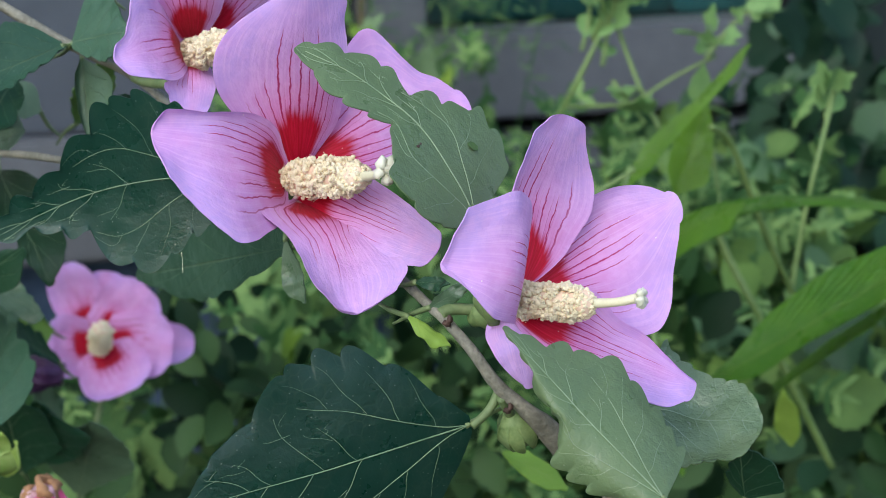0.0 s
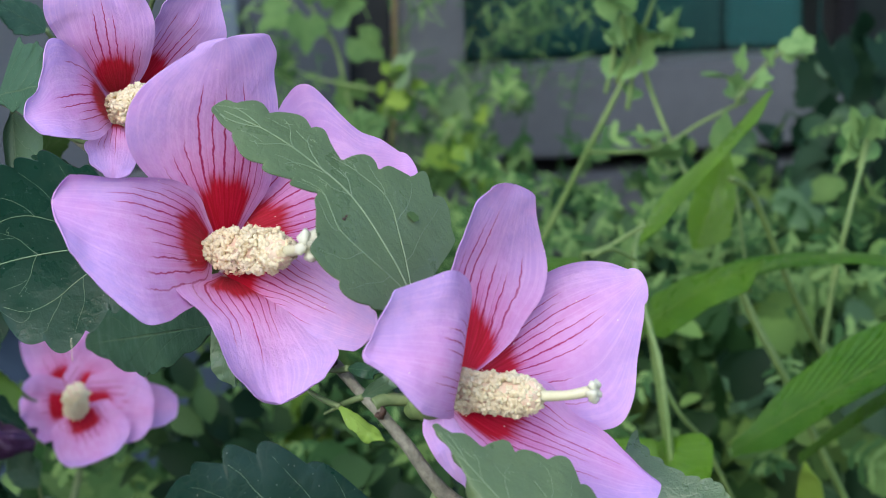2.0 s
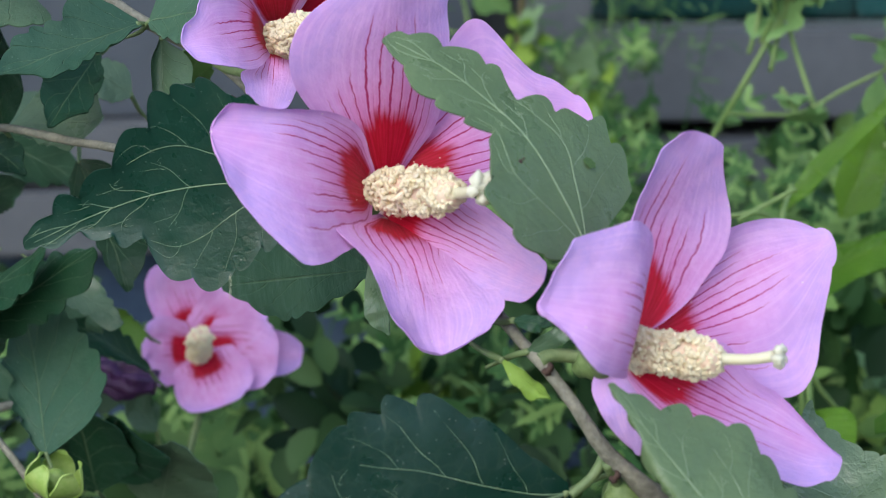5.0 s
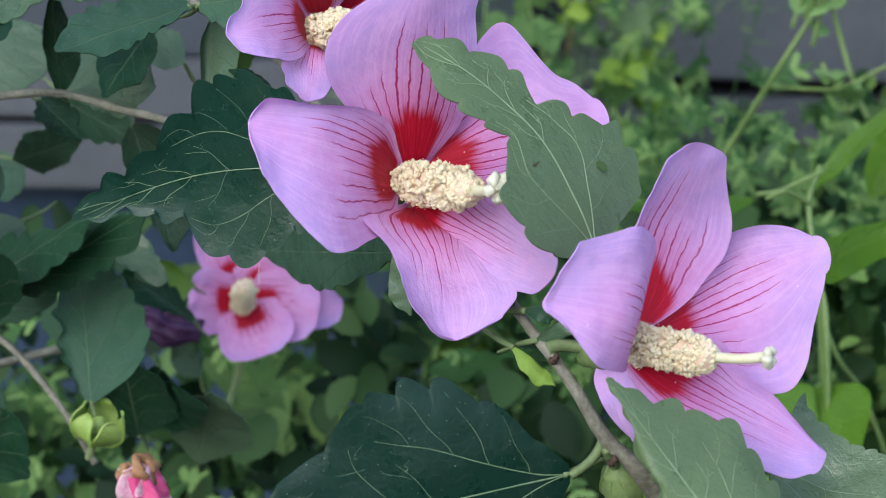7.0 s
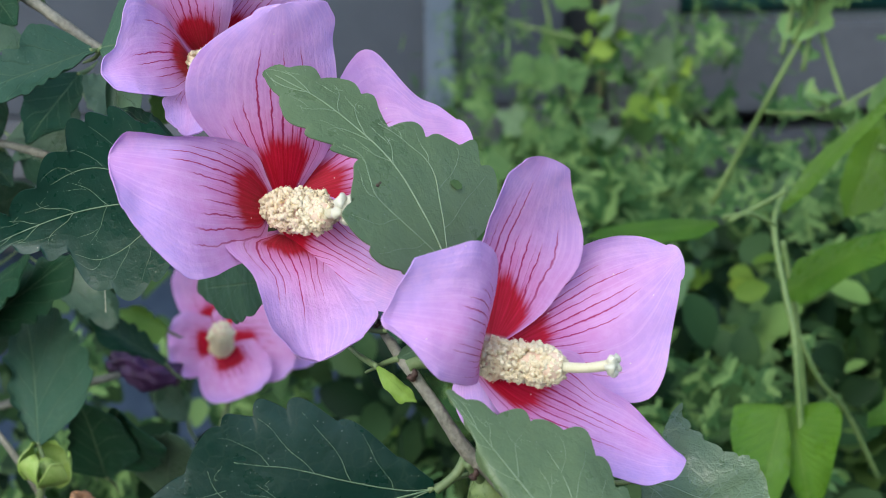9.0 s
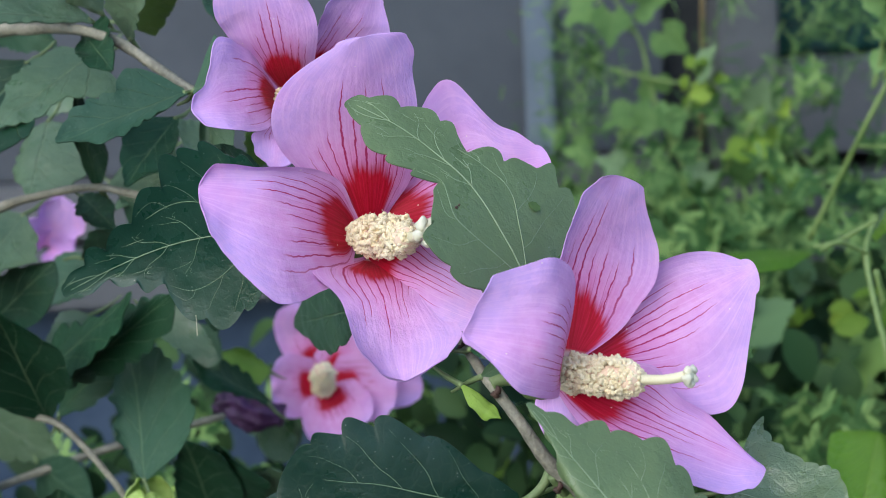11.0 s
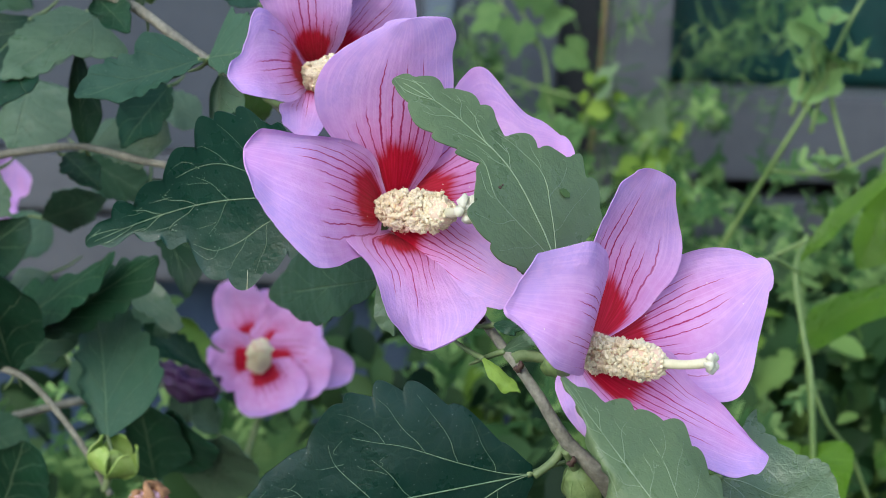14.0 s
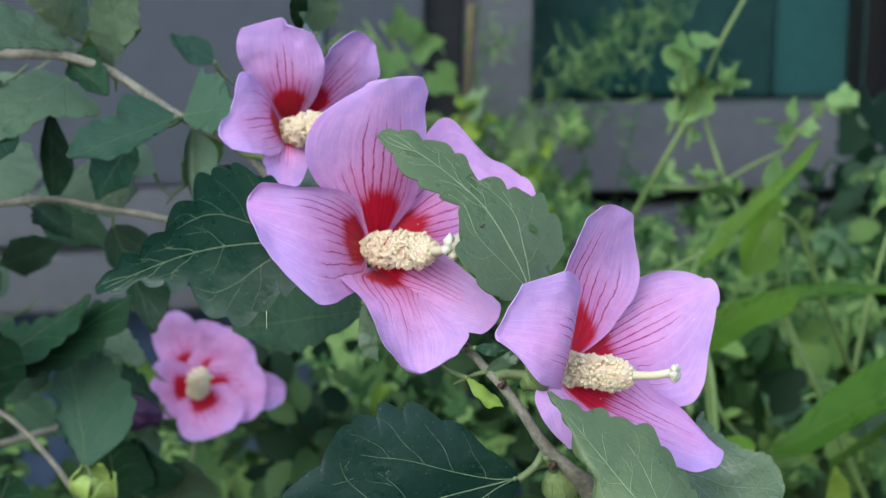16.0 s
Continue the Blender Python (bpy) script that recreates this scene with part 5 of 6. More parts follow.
# ---- buds and spent flowers ----
def bud(name, centre, stalk, r, mat, label, seed=0, sepals=8, long=1.35, spread=0.0):
    """A closed bud: a ribbed ovoid, narrow sepals round it, a short stalk."""
    c, s = np.array(centre, float), np.array(stalk, float)
    ob = thing(name, centre, label, "bud", "green flower buds")
    ax = (c - s) / np.linalg.norm(c - s)
    prof = [(-1.0, 0.35), (-0.7, 0.82), (-0.2, 1.0), (0.3, 0.92), (0.7, 0.62), (0.95, 0.25)]
    part("core", tube("core", [ax * r * long * h * (1 - 0.3 * spread) for h, _ in prof], [q * r * (1 - 0.42 * spread) for _, q in prof], mat, sides=14, lump=0.15, steps=4, seed=seed), ob)
    a = np.cross(ax, [0.2, 1, 0.1])
    a /= np.linalg.norm(a)
    b = np.cross(ax, a)
    for k in range(sepals):
        w = 2 * math.pi * k / sepals
        out = a * math.cos(w) + b * math.sin(w)
        side = -a * math.sin(w) + b * math.cos(w)
        base = -ax * r * long + out * r * 0.35
        tip = ax * r * long * (0.85 + 0.35 * spread) + out * r * (0.75 + 0.3 * spread)
        w8 = tuple(q * (1 + 1.1 * spread) for q in (0.12, 0.16, 0.18, 0.17, 0.14, 0.11, 0.08, 0.05))
        me = blade_mesh("sepal", base, tip, -side, side, w8, w8, mat, np.zeros(3), 0.0, 0.0003 * spread, 0.0, nu=7, nv=12, thick=0.0004, seed=seed + k)
        # sepals hug the swell of the core
        for q in me.vertices:
            h = np.dot(np.array(q.co), ax) / (r * long)
            q.co = q.co + Vector(out * r * 0.55 * max(0.0, 1 - h * h))
        part("sepal", me, ob)
    part("stalk", tube("stalk", [-ax * r, (s - c) * 0.6, s - c - ax * 0.004], [0.0012, 0.0011, 0.0012], green_stem, sides=8), ob)
    return ob


bud("flower_bud", *(((0.0078, 0.0080, 0.9604), (0.0054, 0.0040, 0.9664), (0.0105, 0.0080, 0.9569))[:2]), 0.0040, calyx_mat, "striped green closed bud hanging below the stem", 2)
bud("flower_bud", (-0.1440, 0.1483, 0.9127), (-0.1462, 0.1500, 0.9060), 0.0053, lime_mat, "lime-green bud with an open calyx on a low twig", 5, 5, 1.0, 1.0)


def spent(centre, top, mat, tipmat, size, label, seed, fold=None):
    c, t = np.array(centre, float), np.array(top, float)
    ob = thing("wilted_flower", centre, label, "wilted flower", "wilted flowers")
    d = (t - c) / np.linalg.norm(t - c)
    part("rolled_petals", tube("rolled_petals", [-d * size * 1.6, -d * size * 0.8, d * 0, d * size * 0.8, d * size * 1.3], [size * 0.45, size * 0.72, size * 0.66, size * 0.5, size * 0.3], mat, sides=48, lump=0.7, steps=10, seed=seed, folds=0.12), ob)
    if fold:
        part("petal_fold", tube("petal_fold", [-d * size * 0.1, d * size * 0.5, d * size * 1.1], [size * 0.60, size * 0.58, size * 0.40], fold, sides=40, lump=0.5, steps=8, seed=seed + 5, folds=0.2), ob, "magenta fold of the rolled petals")
    rng = random.Random(seed)
    for k in range(7):
        w = 2 * math.pi * k / 7
        out = np.cross(d, [0.3 * math.sin(w), math.cos(w), math.sin(w)])
        out /= np.linalg.norm(out)
        a = d * size * rng.uniform(0.85, 1.0) + out * size * 0.16
        curl = [a, a + d * size * 0.30 + out * size * 0.22, a + d * size * rng.uniform(0.35, 0.62) - out * size * rng.uniform(-0.2, 0.25)]
        part("dry_tip", tube("dry_tip", curl, [size * 0.20, size * 0.17, size * 0.06], tipmat, sides=10, lump=0.9, steps=4, seed=seed + k), ob, "curled dry brown tip")
    return ob


spent((-0.1223, 0.1200, 0.8997), (-0.1252, 0.1200, 0.9148), wilted_mat, tan_mat, 0.0105, "rolled wilted pink flower with a dry brown tip", 4, magenta_mat)
wc = np.array((-0.1658, 0.3000, 0.8994))
spent(wc, wc + np.array([-0.02, 0.0, 0.004]), dark_wilt, dark_wilt, 0.0085, "dark purple wilted flower on a twig", 9)

# ---- lanceolate plant and vines behind ----
plant = thing("lanceolate_weed", (0.06, 0.34, 0.0), "bright green weed with long lance-shaped leaves", "weed")
W0 = np.array((0.06, 0.34, 0.0))


def lance_leaf(i, b, t, da, db, wa, wb, mat, belly, arch, serr, teeth):
    return part("leaf", blade_mesh("leaf", b, t, da, db, wa, wb, mat, W0, belly, 0.0008, arch, serr, teeth, nu=12, nv=40, seed=50 + i * 1.9, wrinkle=0.0006), plant)


def weed_shoot(pts, r0, r1, mat=weed_stem, label=""):
    return part("stem", tube("stem", pts, [r0, r1], mat, W0, 8, 0.15), plant, label)


lance_leaf(0, (0.0718, 0.3600, 0.9280), (0.1741, 0.3600, 0.9392), (-0.059, 0.840, 0.540), (0.058, -0.845, -0.531), (0.067, 0.098, 0.088, 0.059, 0.040, 0.029, 0.022, 0.018, 0.014, 0.012), (0.035, 0.012, 0.012, 0.017, 0.026, 0.030, 0.031, 0.033, 0.037, 0.012), blade_mat, 0.0010, (-0.0030, 0.0000, 0.0116), 0.000, 5)
lance_leaf(1, (0.0875, 0.3300, 0.8830), (0.1694, 0.2900, 0.9462), (-0.028, 0.828, 0.561), (0.015, -0.836, -0.549), (0.036, 0.085, 0.132, 0.150, 0.165, 0.158, 0.142, 0.115, 0.065, 0.014), (0.040, 0.085, 0.085, 0.078, 0.082, 0.086, 0.088, 0.072, 0.044, 0.014), blade_mat, -0.0010, 0.0000, 0.000, 5)
lance_leaf(2, (0.1140, 0.3600, 0.8703), (0.1682, 0.3200, 0.9254), (-0.011, 0.804, 0.594), (0.006, -0.807, -0.591), (0.028, 0.039, 0.046, 0.039, 0.030, 0.019, 0.012, 0.012), (0.022, 0.026, 0.030, 0.032, 0.033, 0.021, 0.012, 0.012), blade_mat, 0.0000, 0.0000, 0.000, 5)
lance_leaf(3, (0.0549, 0.3600, 0.9511), (0.1038, 0.3600, 1.0059), (-0.425, 0.822, 0.378), (0.421, -0.826, -0.375), (0.028, 0.050, 0.072, 0.069, 0.053, 0.035, 0.012, 0.012, 0.012, 0.012), (0.033, 0.062, 0.060, 0.058, 0.059, 0.063, 0.067, 0.071, 0.074, 0.018), blade_mat, 0.0000, 0.0010, 0.000, 5)
lance_leaf(4, (0.0783, 0.3900, 0.9430), (0.0906, 0.3900, 0.9801), (-0.949, 0.000, 0.314), (0.949, -0.000, -0.314), (0.072, 0.149, 0.174, 0.185, 0.167, 0.123, 0.079, 0.033), (0.135, 0.271, 0.252, 0.233, 0.189, 0.145, 0.091, 0.038), blade_mat, 0.0000, 0.0000, 0.000, 5)
lance_leaf(5, (0.0882, 0.4000, 0.9765), (0.0907, 0.4000, 0.9941), (-0.990, 0.000, 0.138), (0.990, -0.000, -0.138), (0.097, 0.212, 0.282, 0.249, 0.213, 0.134, 0.073, 0.030), (0.071, 0.147, 0.242, 0.254, 0.196, 0.133, 0.073, 0.030), weed_mat, 0.0000, 0.0000, 0.000, 5)
lance_leaf(6, (0.0587, 0.3100, 0.8930), (0.0512, 0.2800, 0.8601), (-0.964, -0.047, 0.262), (0.958, 0.066, -0.278), (0.306, 0.346, 0.331, 0.267, 0.202, 0.136, 0.074, 0.031), (0.055, 0.101, 0.137, 0.166, 0.143, 0.121, 0.066, 0.028), blade_mat, -0.0020, 0.0000, 0.000, 5)
lance_leaf(7, (0.0611, 0.3150, 0.8908), (0.0706, 0.2800, 0.8612), (-0.936, -0.338, 0.098), (0.815, -0.228, 0.532), (0.036, 0.059, 0.082, 0.095, 0.108, 0.075, 0.041, 0.017), (0.273, 0.385, 0.371, 0.302, 0.233, 0.158, 0.086, 0.036), blade_mat, -0.0020, 0.0000, 0.000, 5)
lance_leaf(8, (0.0343, 0.3300, 0.9517), (-0.0085, 0.3100, 0.9497), (-0.383, 0.768, 0.513), (0.385, -0.774, -0.503), (0.044, 0.081, 0.104, 0.106, 0.107, 0.095, 0.077, 0.034), (0.066, 0.135, 0.137, 0.120, 0.103, 0.074, 0.052, 0.029), blade_mat, 0.0000, 0.0000, 0.000, 5)
lance_leaf(9, (0.0566, 0.3510, 0.9223), (0.0973, 0.3200, 0.9527), (0.037, 0.725, 0.688), (-0.054, -0.735, -0.676), (0.182, 0.187, 0.193, 0.165, 0.125, 0.084, 0.046, 0.019), (0.079, 0.161, 0.144, 0.128, 0.126, 0.133, 0.129, 0.054), blade_mat, 0.0020, 0.0000, 0.000, 5)
lance_leaf(10, (0.0055, 0.1300, 0.9176), (0.0234, 0.1200, 0.9096), (-0.556, -0.790, -0.259), (0.562, 0.775, 0.290), (0.062, 0.125, 0.178, 0.197, 0.215, 0.207, 0.113, 0.047), (0.113, 0.244, 0.233, 0.222, 0.212, 0.151, 0.082, 0.034), leaf_young, 0.0000, 0.0000, 0.000, 5)
lance_leaf(11, (0.1164, 0.3300, 0.8563), (0.1116, 0.3200, 0.8813), (-0.754, 0.647, 0.113), (0.753, -0.648, -0.114), (0.105, 0.233, 0.223, 0.195, 0.166, 0.104, 0.057, 0.024), (0.073, 0.152, 0.204, 0.208, 0.211, 0.214, 0.117, 0.049), leaf_young, 0.0000, 0.0000, 0.000, 5)
weed_shoot([(0.0186, 0.5500, 0.9144), (0.0338, 0.5400, 0.9455), (0.0461, 0.5300, 0.9709), (0.0569, 0.5300, 0.9920), (0.0618, 0.5300, 1.0037), (0.0725, 0.5300, 1.0315), (0.0895, 0.5400, 1.0630)], 0.0014, 0.0009)
weed_shoot([(0.0831, 0.5200, 0.9501), (0.0764, 0.5250, 0.9637), (0.0686, 0.5300, 0.9847), (0.0647, 0.5300, 0.9966)], 0.0012, 0.0009)
weed_shoot([(0.0413, 0.5450, 0.9573), (0.0577, 0.5300, 0.9594), (0.0715, 0.5200, 0.9626), (0.0902, 0.5200, 0.9736), (0.1087, 0.5200, 0.9825)], 0.0009, 0.0008)
weed_shoot([(0.0486, 0.5300, 0.9851), (0.0524, 0.5300, 1.0039), (0.0516, 0.5300, 1.0321)], 0.0010, 0.0009)
weed_shoot([(0.0115, 0.9800, 0.8608), (-0.0101, 1.0000, 0.8780), (-0.0321, 1.0000, 0.8986), (-0.0455, 1.0000, 0.9117), (-0.0652, 0.9800, 0.9326)], 0.0014, 0.0012)
weed_shoot([(0.0889, 0.3600, 0.9746), (0.0964, 0.3700, 0.9690), (0.1031, 0.3800, 0.9552), (0.1110, 0.3900, 0.9348), (0.1212, 0.4000, 0.9117), (0.1286, 0.4100, 0.8965)], 0.0013, 0.0012)
weed_shoot([(0.1290, 0.4200, 0.8947), (0.1334, 0.4200, 0.9233), (0.1389, 0.4200, 0.9492), (0.1460, 0.4300, 0.9710), (0.1478, 0.4300, 0.9804)], 0.0013, 0.0009)
weed_shoot([(0.0948, 0.4000, 0.9289), (0.1019, 0.4000, 0.9119), (0.1131, 0.4000, 0.8906), (0.1288, 0.4100, 0.8575), (0.1471, 0.4200, 0.8188)], 0.0016, 0.0015)
weed_shoot([(0.0559, 0.3600, 0.9397), (0.0596, 0.3600, 0.9216), (0.0624, 0.3600, 0.9034), (0.0657, 0.3600, 0.8768), (0.0702, 0.3700, 0.8361)], 0.0011, 0.0013)
weed_shoot([(0.0624, 0.3600, 0.9054), (0.0701, 0.3600, 0.8890), (0.0804, 0.3700, 0.8738), (0.0931, 0.3800, 0.8454)], 0.0009, 0.0009)
weed_shoot([(0.0387, 0.3200, 0.9545), (0.0444, 0.3200, 0.9574), (0.0490, 0.3250, 0.9552), (0.0547, 0.3300, 0.9513)], 0.0008, 0.0007)
weed_shoot([(0.0569, 0.3400, 0.9634), (0.0537, 0.3300, 0.9513), (0.0584, 0.3200, 0.9298), (0.0617, 0.3150, 0.9173), (0.0644, 0.3100, 0.8928), (0.0673, 0.3100, 0.8565)], 0.0010, 0.0013)
weed_shoot([(0.0357, 0.3300, 0.9538), (0.0440, 0.3300, 0.9559), (0.0578, 0.3300, 0.9639)], 0.0008, 0.0008)
weed_shoot([(0.0953, 0.4200, 0.9610), (0.0974, 0.4200, 0.9483), (0.0994, 0.4200, 0.9333), (0.1015, 0.4200, 0.9204)], 0.0008, 0.0007)
weed_shoot([(-0.0714, 0.9300, 1.0194), (-0.0732, 0.9400, 0.9696), (-0.0757, 0.9500, 0.9257), (-0.0804, 0.9600, 0.8806)], 0.0018, 0.0019, cane_mat, "dry brown cane")


def lobed_leaf(rng, centre, along, normal, size, lobes=5, cuts=(0.12, 0.42)):
    """A small weed leaf with rounded lobes, as a fan of triangles with a little fold."""
    centre = np.array(centre, float)
    x = np.array(along, float)
    x /= np.linalg.norm(x)
    n = np.array(normal, float)
    n -= x * np.dot(n, x)
    n /= np.linalg.norm(n) + 1e-9
    y = np.cross(n, x)
    k = 30
    deep, skew, turn = rng.uniform(*cuts), rng.uniform(-0.10, 0.10), rng.uniform(-0.3, 0.3)
    verts = [centre - x * size * 0.1]
    for i in range(k + 1):
        w = -2.55 + 5.1 * i / k
        lobe = 0.5 + 0.5 * math.cos(w * (lobes - 0.6) / 1.0 + turn)
        rr = size * (0.60 + 0.40 * math.cos(w * 0.60)) * (1 - deep * (1 - lobe) * (0.6 + 0.4 * math.cos(w * 1.9 + turn))) * (1 + skew * w) * (1 + (0.05 if i % 2 else -0.04))
        q = centre + rr * (x * math.cos(w) + y * math.sin(w) * 0.85)
        verts.append(q + n * size * (0.22 * abs(math.sin(w)) - 0.1 + 0.07 * math.sin(w * 2.3 + turn * 9)))
    return verts, [(0, i, i + 1) for i in range(1, k + 1)]


def simple_leaf(rng, centre, along, normal, size, wide=0.34):
    """A pointed leaf folded a little along its midrib, with drooping tip."""
    centre = np.array(centre, float)
    x = np.array(along, float)
    x /= np.linalg.norm(x)
    n = np.array(normal, float)
    n -= x * np.dot(n, x)
    n /= np.linalg.norm(n) + 1e-9
    y = np.cross(n, x)
    verts, rows = [], (0.0, 0.18, 0.42, 0.68, 0.88, 1.0)
    for h in rows:
        w = wide * size * (math.sin(math.pi * min(1, h * 0.93 + 0.05)) ** 0.8) * (1.0 if h < 0.99 else 0.15)
        c = centre + x * size * h - n * size * 0.22 * h * h
        verts += [c - y * w + n * w * 0.3, c, c + y * w + n * w * 0.3]
    faces = []
    for i in range(len(rows) - 1):
        a = i * 3
        faces += [(a, a + 1, a + 4, a + 3), (a + 1, a + 2, a + 5, a + 4)]
    return verts, faces


def cut_leaf(rng, centre, along, normal, size):
    """A deeply cut leaf: a rib with pairs of toothed lobes and one at the end."""
    centre = np.array(centre, float)
    x = np.array(along, float)
    x /= np.linalg.norm(x)
    n = np.array(normal, float)
    n -= x * np.dot(n, x)
    n /= np.linalg.norm(n) + 1e-9
    y = np.cross(n, x)
    verts, faces = [], []

    def lobe(foot, way, long, wide):
        k = len(verts)
        cross = np.cross(n, way)
        sag = -n * long * 0.25
        for h, w in ((0.0, 0.35), (0.35, 0.9), (0.5, 0.62), (0.72, 0.8), (0.82, 0.45)):
            verts.extend([foot + way * long * h - cross * wide * w + sag * h * h, foot + way * long * h + cross * wide * w + sag * h * h])
        verts.append(foot + way * long + sag)
        for q in range(4):
            faces.append((k + 2 * q, k + 2 * q + 1, k + 2 * q + 3, k + 2 * q + 2))
        faces.append((k + 8, k + 9, k + 10))

    for h, long in ((0.18, 0.30), (0.38, 0.42), (0.58, 0.40)):
        for sg in (-1, 1):
            way = x * 0.62 + y * sg * rng.uniform(0.7, 0.95) + n * 0.15
            lobe(centre + x * size * (h + rng.uniform(-0.04, 0.04)) - n * size * 0.18 * h * h, way / np.linalg.norm(way), size * long * rng.uniform(0.8, 1.15), size * 0.085)
    lobe(centre, x, size, size * 0.075)
    return verts, faces


def needle_leaf(rng, centre, along, normal, size):
    return simple_leaf(rng, centre, along, normal, size, 0.04)


def unit(rng, spread):
    v = np.array([rng.gauss(0, 1), rng.gauss(0, 1), rng.gauss(0, 1)])
    return v / np.linalg.norm(v) * spread


def sprig(name, points, mat, seed, label, leaf_size, every=1, lobes=5, stem_r=0.0011, category="weed"):
    """A weed shoot: its stem runs through the points and carries lobed leaves."""
    rng = random.Random(seed)
    o = np.array(points[0], float)
    ob = thing(name, tuple(o), label, category, "climbing weeds")
    part("stem", tube("stem", points, [stem_r, stem_r * 0.6], weed_stem, o, 7, 0.1), ob)
    line = curve_points(points, 4)
    for i in range(1, len(line), every):
        d = line[i] - line[i - 1]
        d /= np.linalg.norm(d) + 1e-9
        out = unit(rng, 1.0) + d * 0.5 + np.array([0, -0.3, 0.55])
        v, f = lobed_leaf(rng, line[i] + out * leaf_size * 0.35 - o, out, np.array([0, -0.7, 0.7]) + unit(rng, 0.6), leaf_size * rng.uniform(0.6, 1.2), lobes, (0.40, 0.62))
        part("leaf", mesh_of("leaf", v, f, mat), ob)
    return ob


sprig("climbing_weed", [(0.0579, 0.5300, 0.9778), (0.0617, 0.5300, 0.9990), (0.0677, 0.5300, 1.0106), (0.0742, 0.5200, 1.0090), (0.0835, 0.5200, 1.0111)], sprig_mat, 3, "climbing weed with small lobed green leaves", 0.0115, 2, 5, 0.0011)
sprig("climbing_weed", [(0.0534, 0.5300, 0.9897), (0.0581, 0.5250, 1.0043), (0.0559, 0.5200, 1.0187), (0.0652, 0.5200, 1.0323)], sprig_mat, 4, "climbing weed with small lobed green leaves", 0.0115, 2, 5, 0.0011)
sprig("climbing_weed", [(0.1026, 0.5000, 0.9850), (0.1116, 0.5000, 0.9962), (0.1205, 0.5000, 1.0039), (0.1317, 0.5000, 1.0014)], sprig_mat, 5, "climbing weed with small lobed green leaves", 0.0105, 2, 5, 0.0011)
sprig("climbing_weed", [(0.0626, 0.5300, 0.9705), (0.0692, 0.5200, 0.9622), (0.0756, 0.5100, 0.9541)], sprig_mat, 6, "climbing weed with small lobed green leaves", 0.0120, 2, 5, 0.0011)
sprig("climbing_weed", [(0.1033, 0.5100, 0.9815), (0.1056, 0.5100, 0.9907), (0.0988, 0.5100, 0.9932)], sprig_mat, 7, "climbing weed with small lobed green leaves", 0.0115, 2, 5, 0.0011)
sprig("climbing_weed", [(0.1438, 0.4300, 0.9664), (0.1464, 0.4300, 0.9757), (0.1482, 0.4300, 0.9815)], sprig_mat, 8, "climbing weed with small lobed green leaves", 0.0090, 1, 5, 0.0011)


def facade_vine():
    """A leafy vine in front of the panes: stems and broad lobed leaves, each at its place."""
    rng = random.Random(21)
    o = np.array((-0.0689, 0.885, 0.0))
    ob = thing("facade_vine", tuple(o), "leafy green vine with broad lobed leaves before dark panes", "vine", "climbing weeds")
    main = [(-0.1275, 0.885, 1.010), (-0.1059, 0.885, 0.9755), (-0.098, 0.885, 0.941), (-0.0865, 0.885, 0.9098), (-0.0742, 0.885, 0.8767), (-0.0689, 0.885, 0.8151), (-0.07, 0.885, 0.4), (-0.0689, 0.885, 0.0)]
    twigs = [[(-0.1236, 0.885, 0.9558), (-0.0944, 0.880, 0.9496), (-0.0671, 0.885, 0.9442)], [(-0.1379, 0.885, 1.0102), (-0.1245, 0.880, 0.9929), (-0.1059, 0.885, 0.9755)],
             [(-0.0669, 0.885, 0.9578), (-0.0776, 0.880, 0.9271), (-0.0850, 0.885, 0.9060)], [(-0.0335, 0.885, 0.9302), (-0.0404, 0.880, 0.9165), (-0.0710, 0.885, 0.8650)]]
    part("stem", tube("stem", main, [0.0010, 0.0015, 0.0022], weed_stem, o, 7, 0.15), ob)
    for line in twigs:
        part("stem", tube("stem", line, [0.0009, 0.0011], weed_stem, o, 7, 0.15), ob)
    for x, z, turn, size, mat in (
        (-0.113, 0.928, 200, 0.0165, weed_mat), (-0.096, 0.933, 250, 0.0165, weed_mat), (-0.085, 0.930, -60, 0.0145, weed_mat), (-0.097, 0.943, 120, 0.0155, weed_mat), (-0.066, 0.957, 60, 0.0180, pale_weed),
        (-0.033, 0.934, 80, 0.0180, pale_weed), (-0.043, 0.906, 185, 0.0140, lime_leaf), (-0.037, 0.922, 240, 0.0100, lime_leaf), (-0.134, 0.994, 200, 0.0180, weed_mat), (-0.120, 0.988, 270, 0.0180, weed_mat),
        (-0.103, 0.995, 20, 0.0195, weed_mat), (-0.089, 0.976, -40, 0.0170, weed_mat), (-0.113, 1.005, 90, 0.0180, weed_mat), (-0.067, 0.893, 200, 0.0195, pale_weed), (-0.105, 0.890, 260, 0.0180, weed_mat),
        (-0.140, 0.907, 180, 0.0145, weed_mat), (-0.081, 0.883, 300, 0.0160, weed_mat), (-0.119, 0.897, 150, 0.0145, pale_weed),
    ):
        w = radians(turn)
        way = np.array([math.cos(w), -0.25 + rng.uniform(-0.3, 0.3), math.sin(w) - 0.1])
        v, f = lobed_leaf(rng, np.array((x, 0.875 + rng.uniform(-0.012, 0.012), z)) - o, way, np.array([0, -0.8, 0.5]) + unit(rng, 0.45), size, 5, (0.30, 0.55))
        part("leaf", mesh_of("leaf", v, f, mat), ob)


facade_vine()


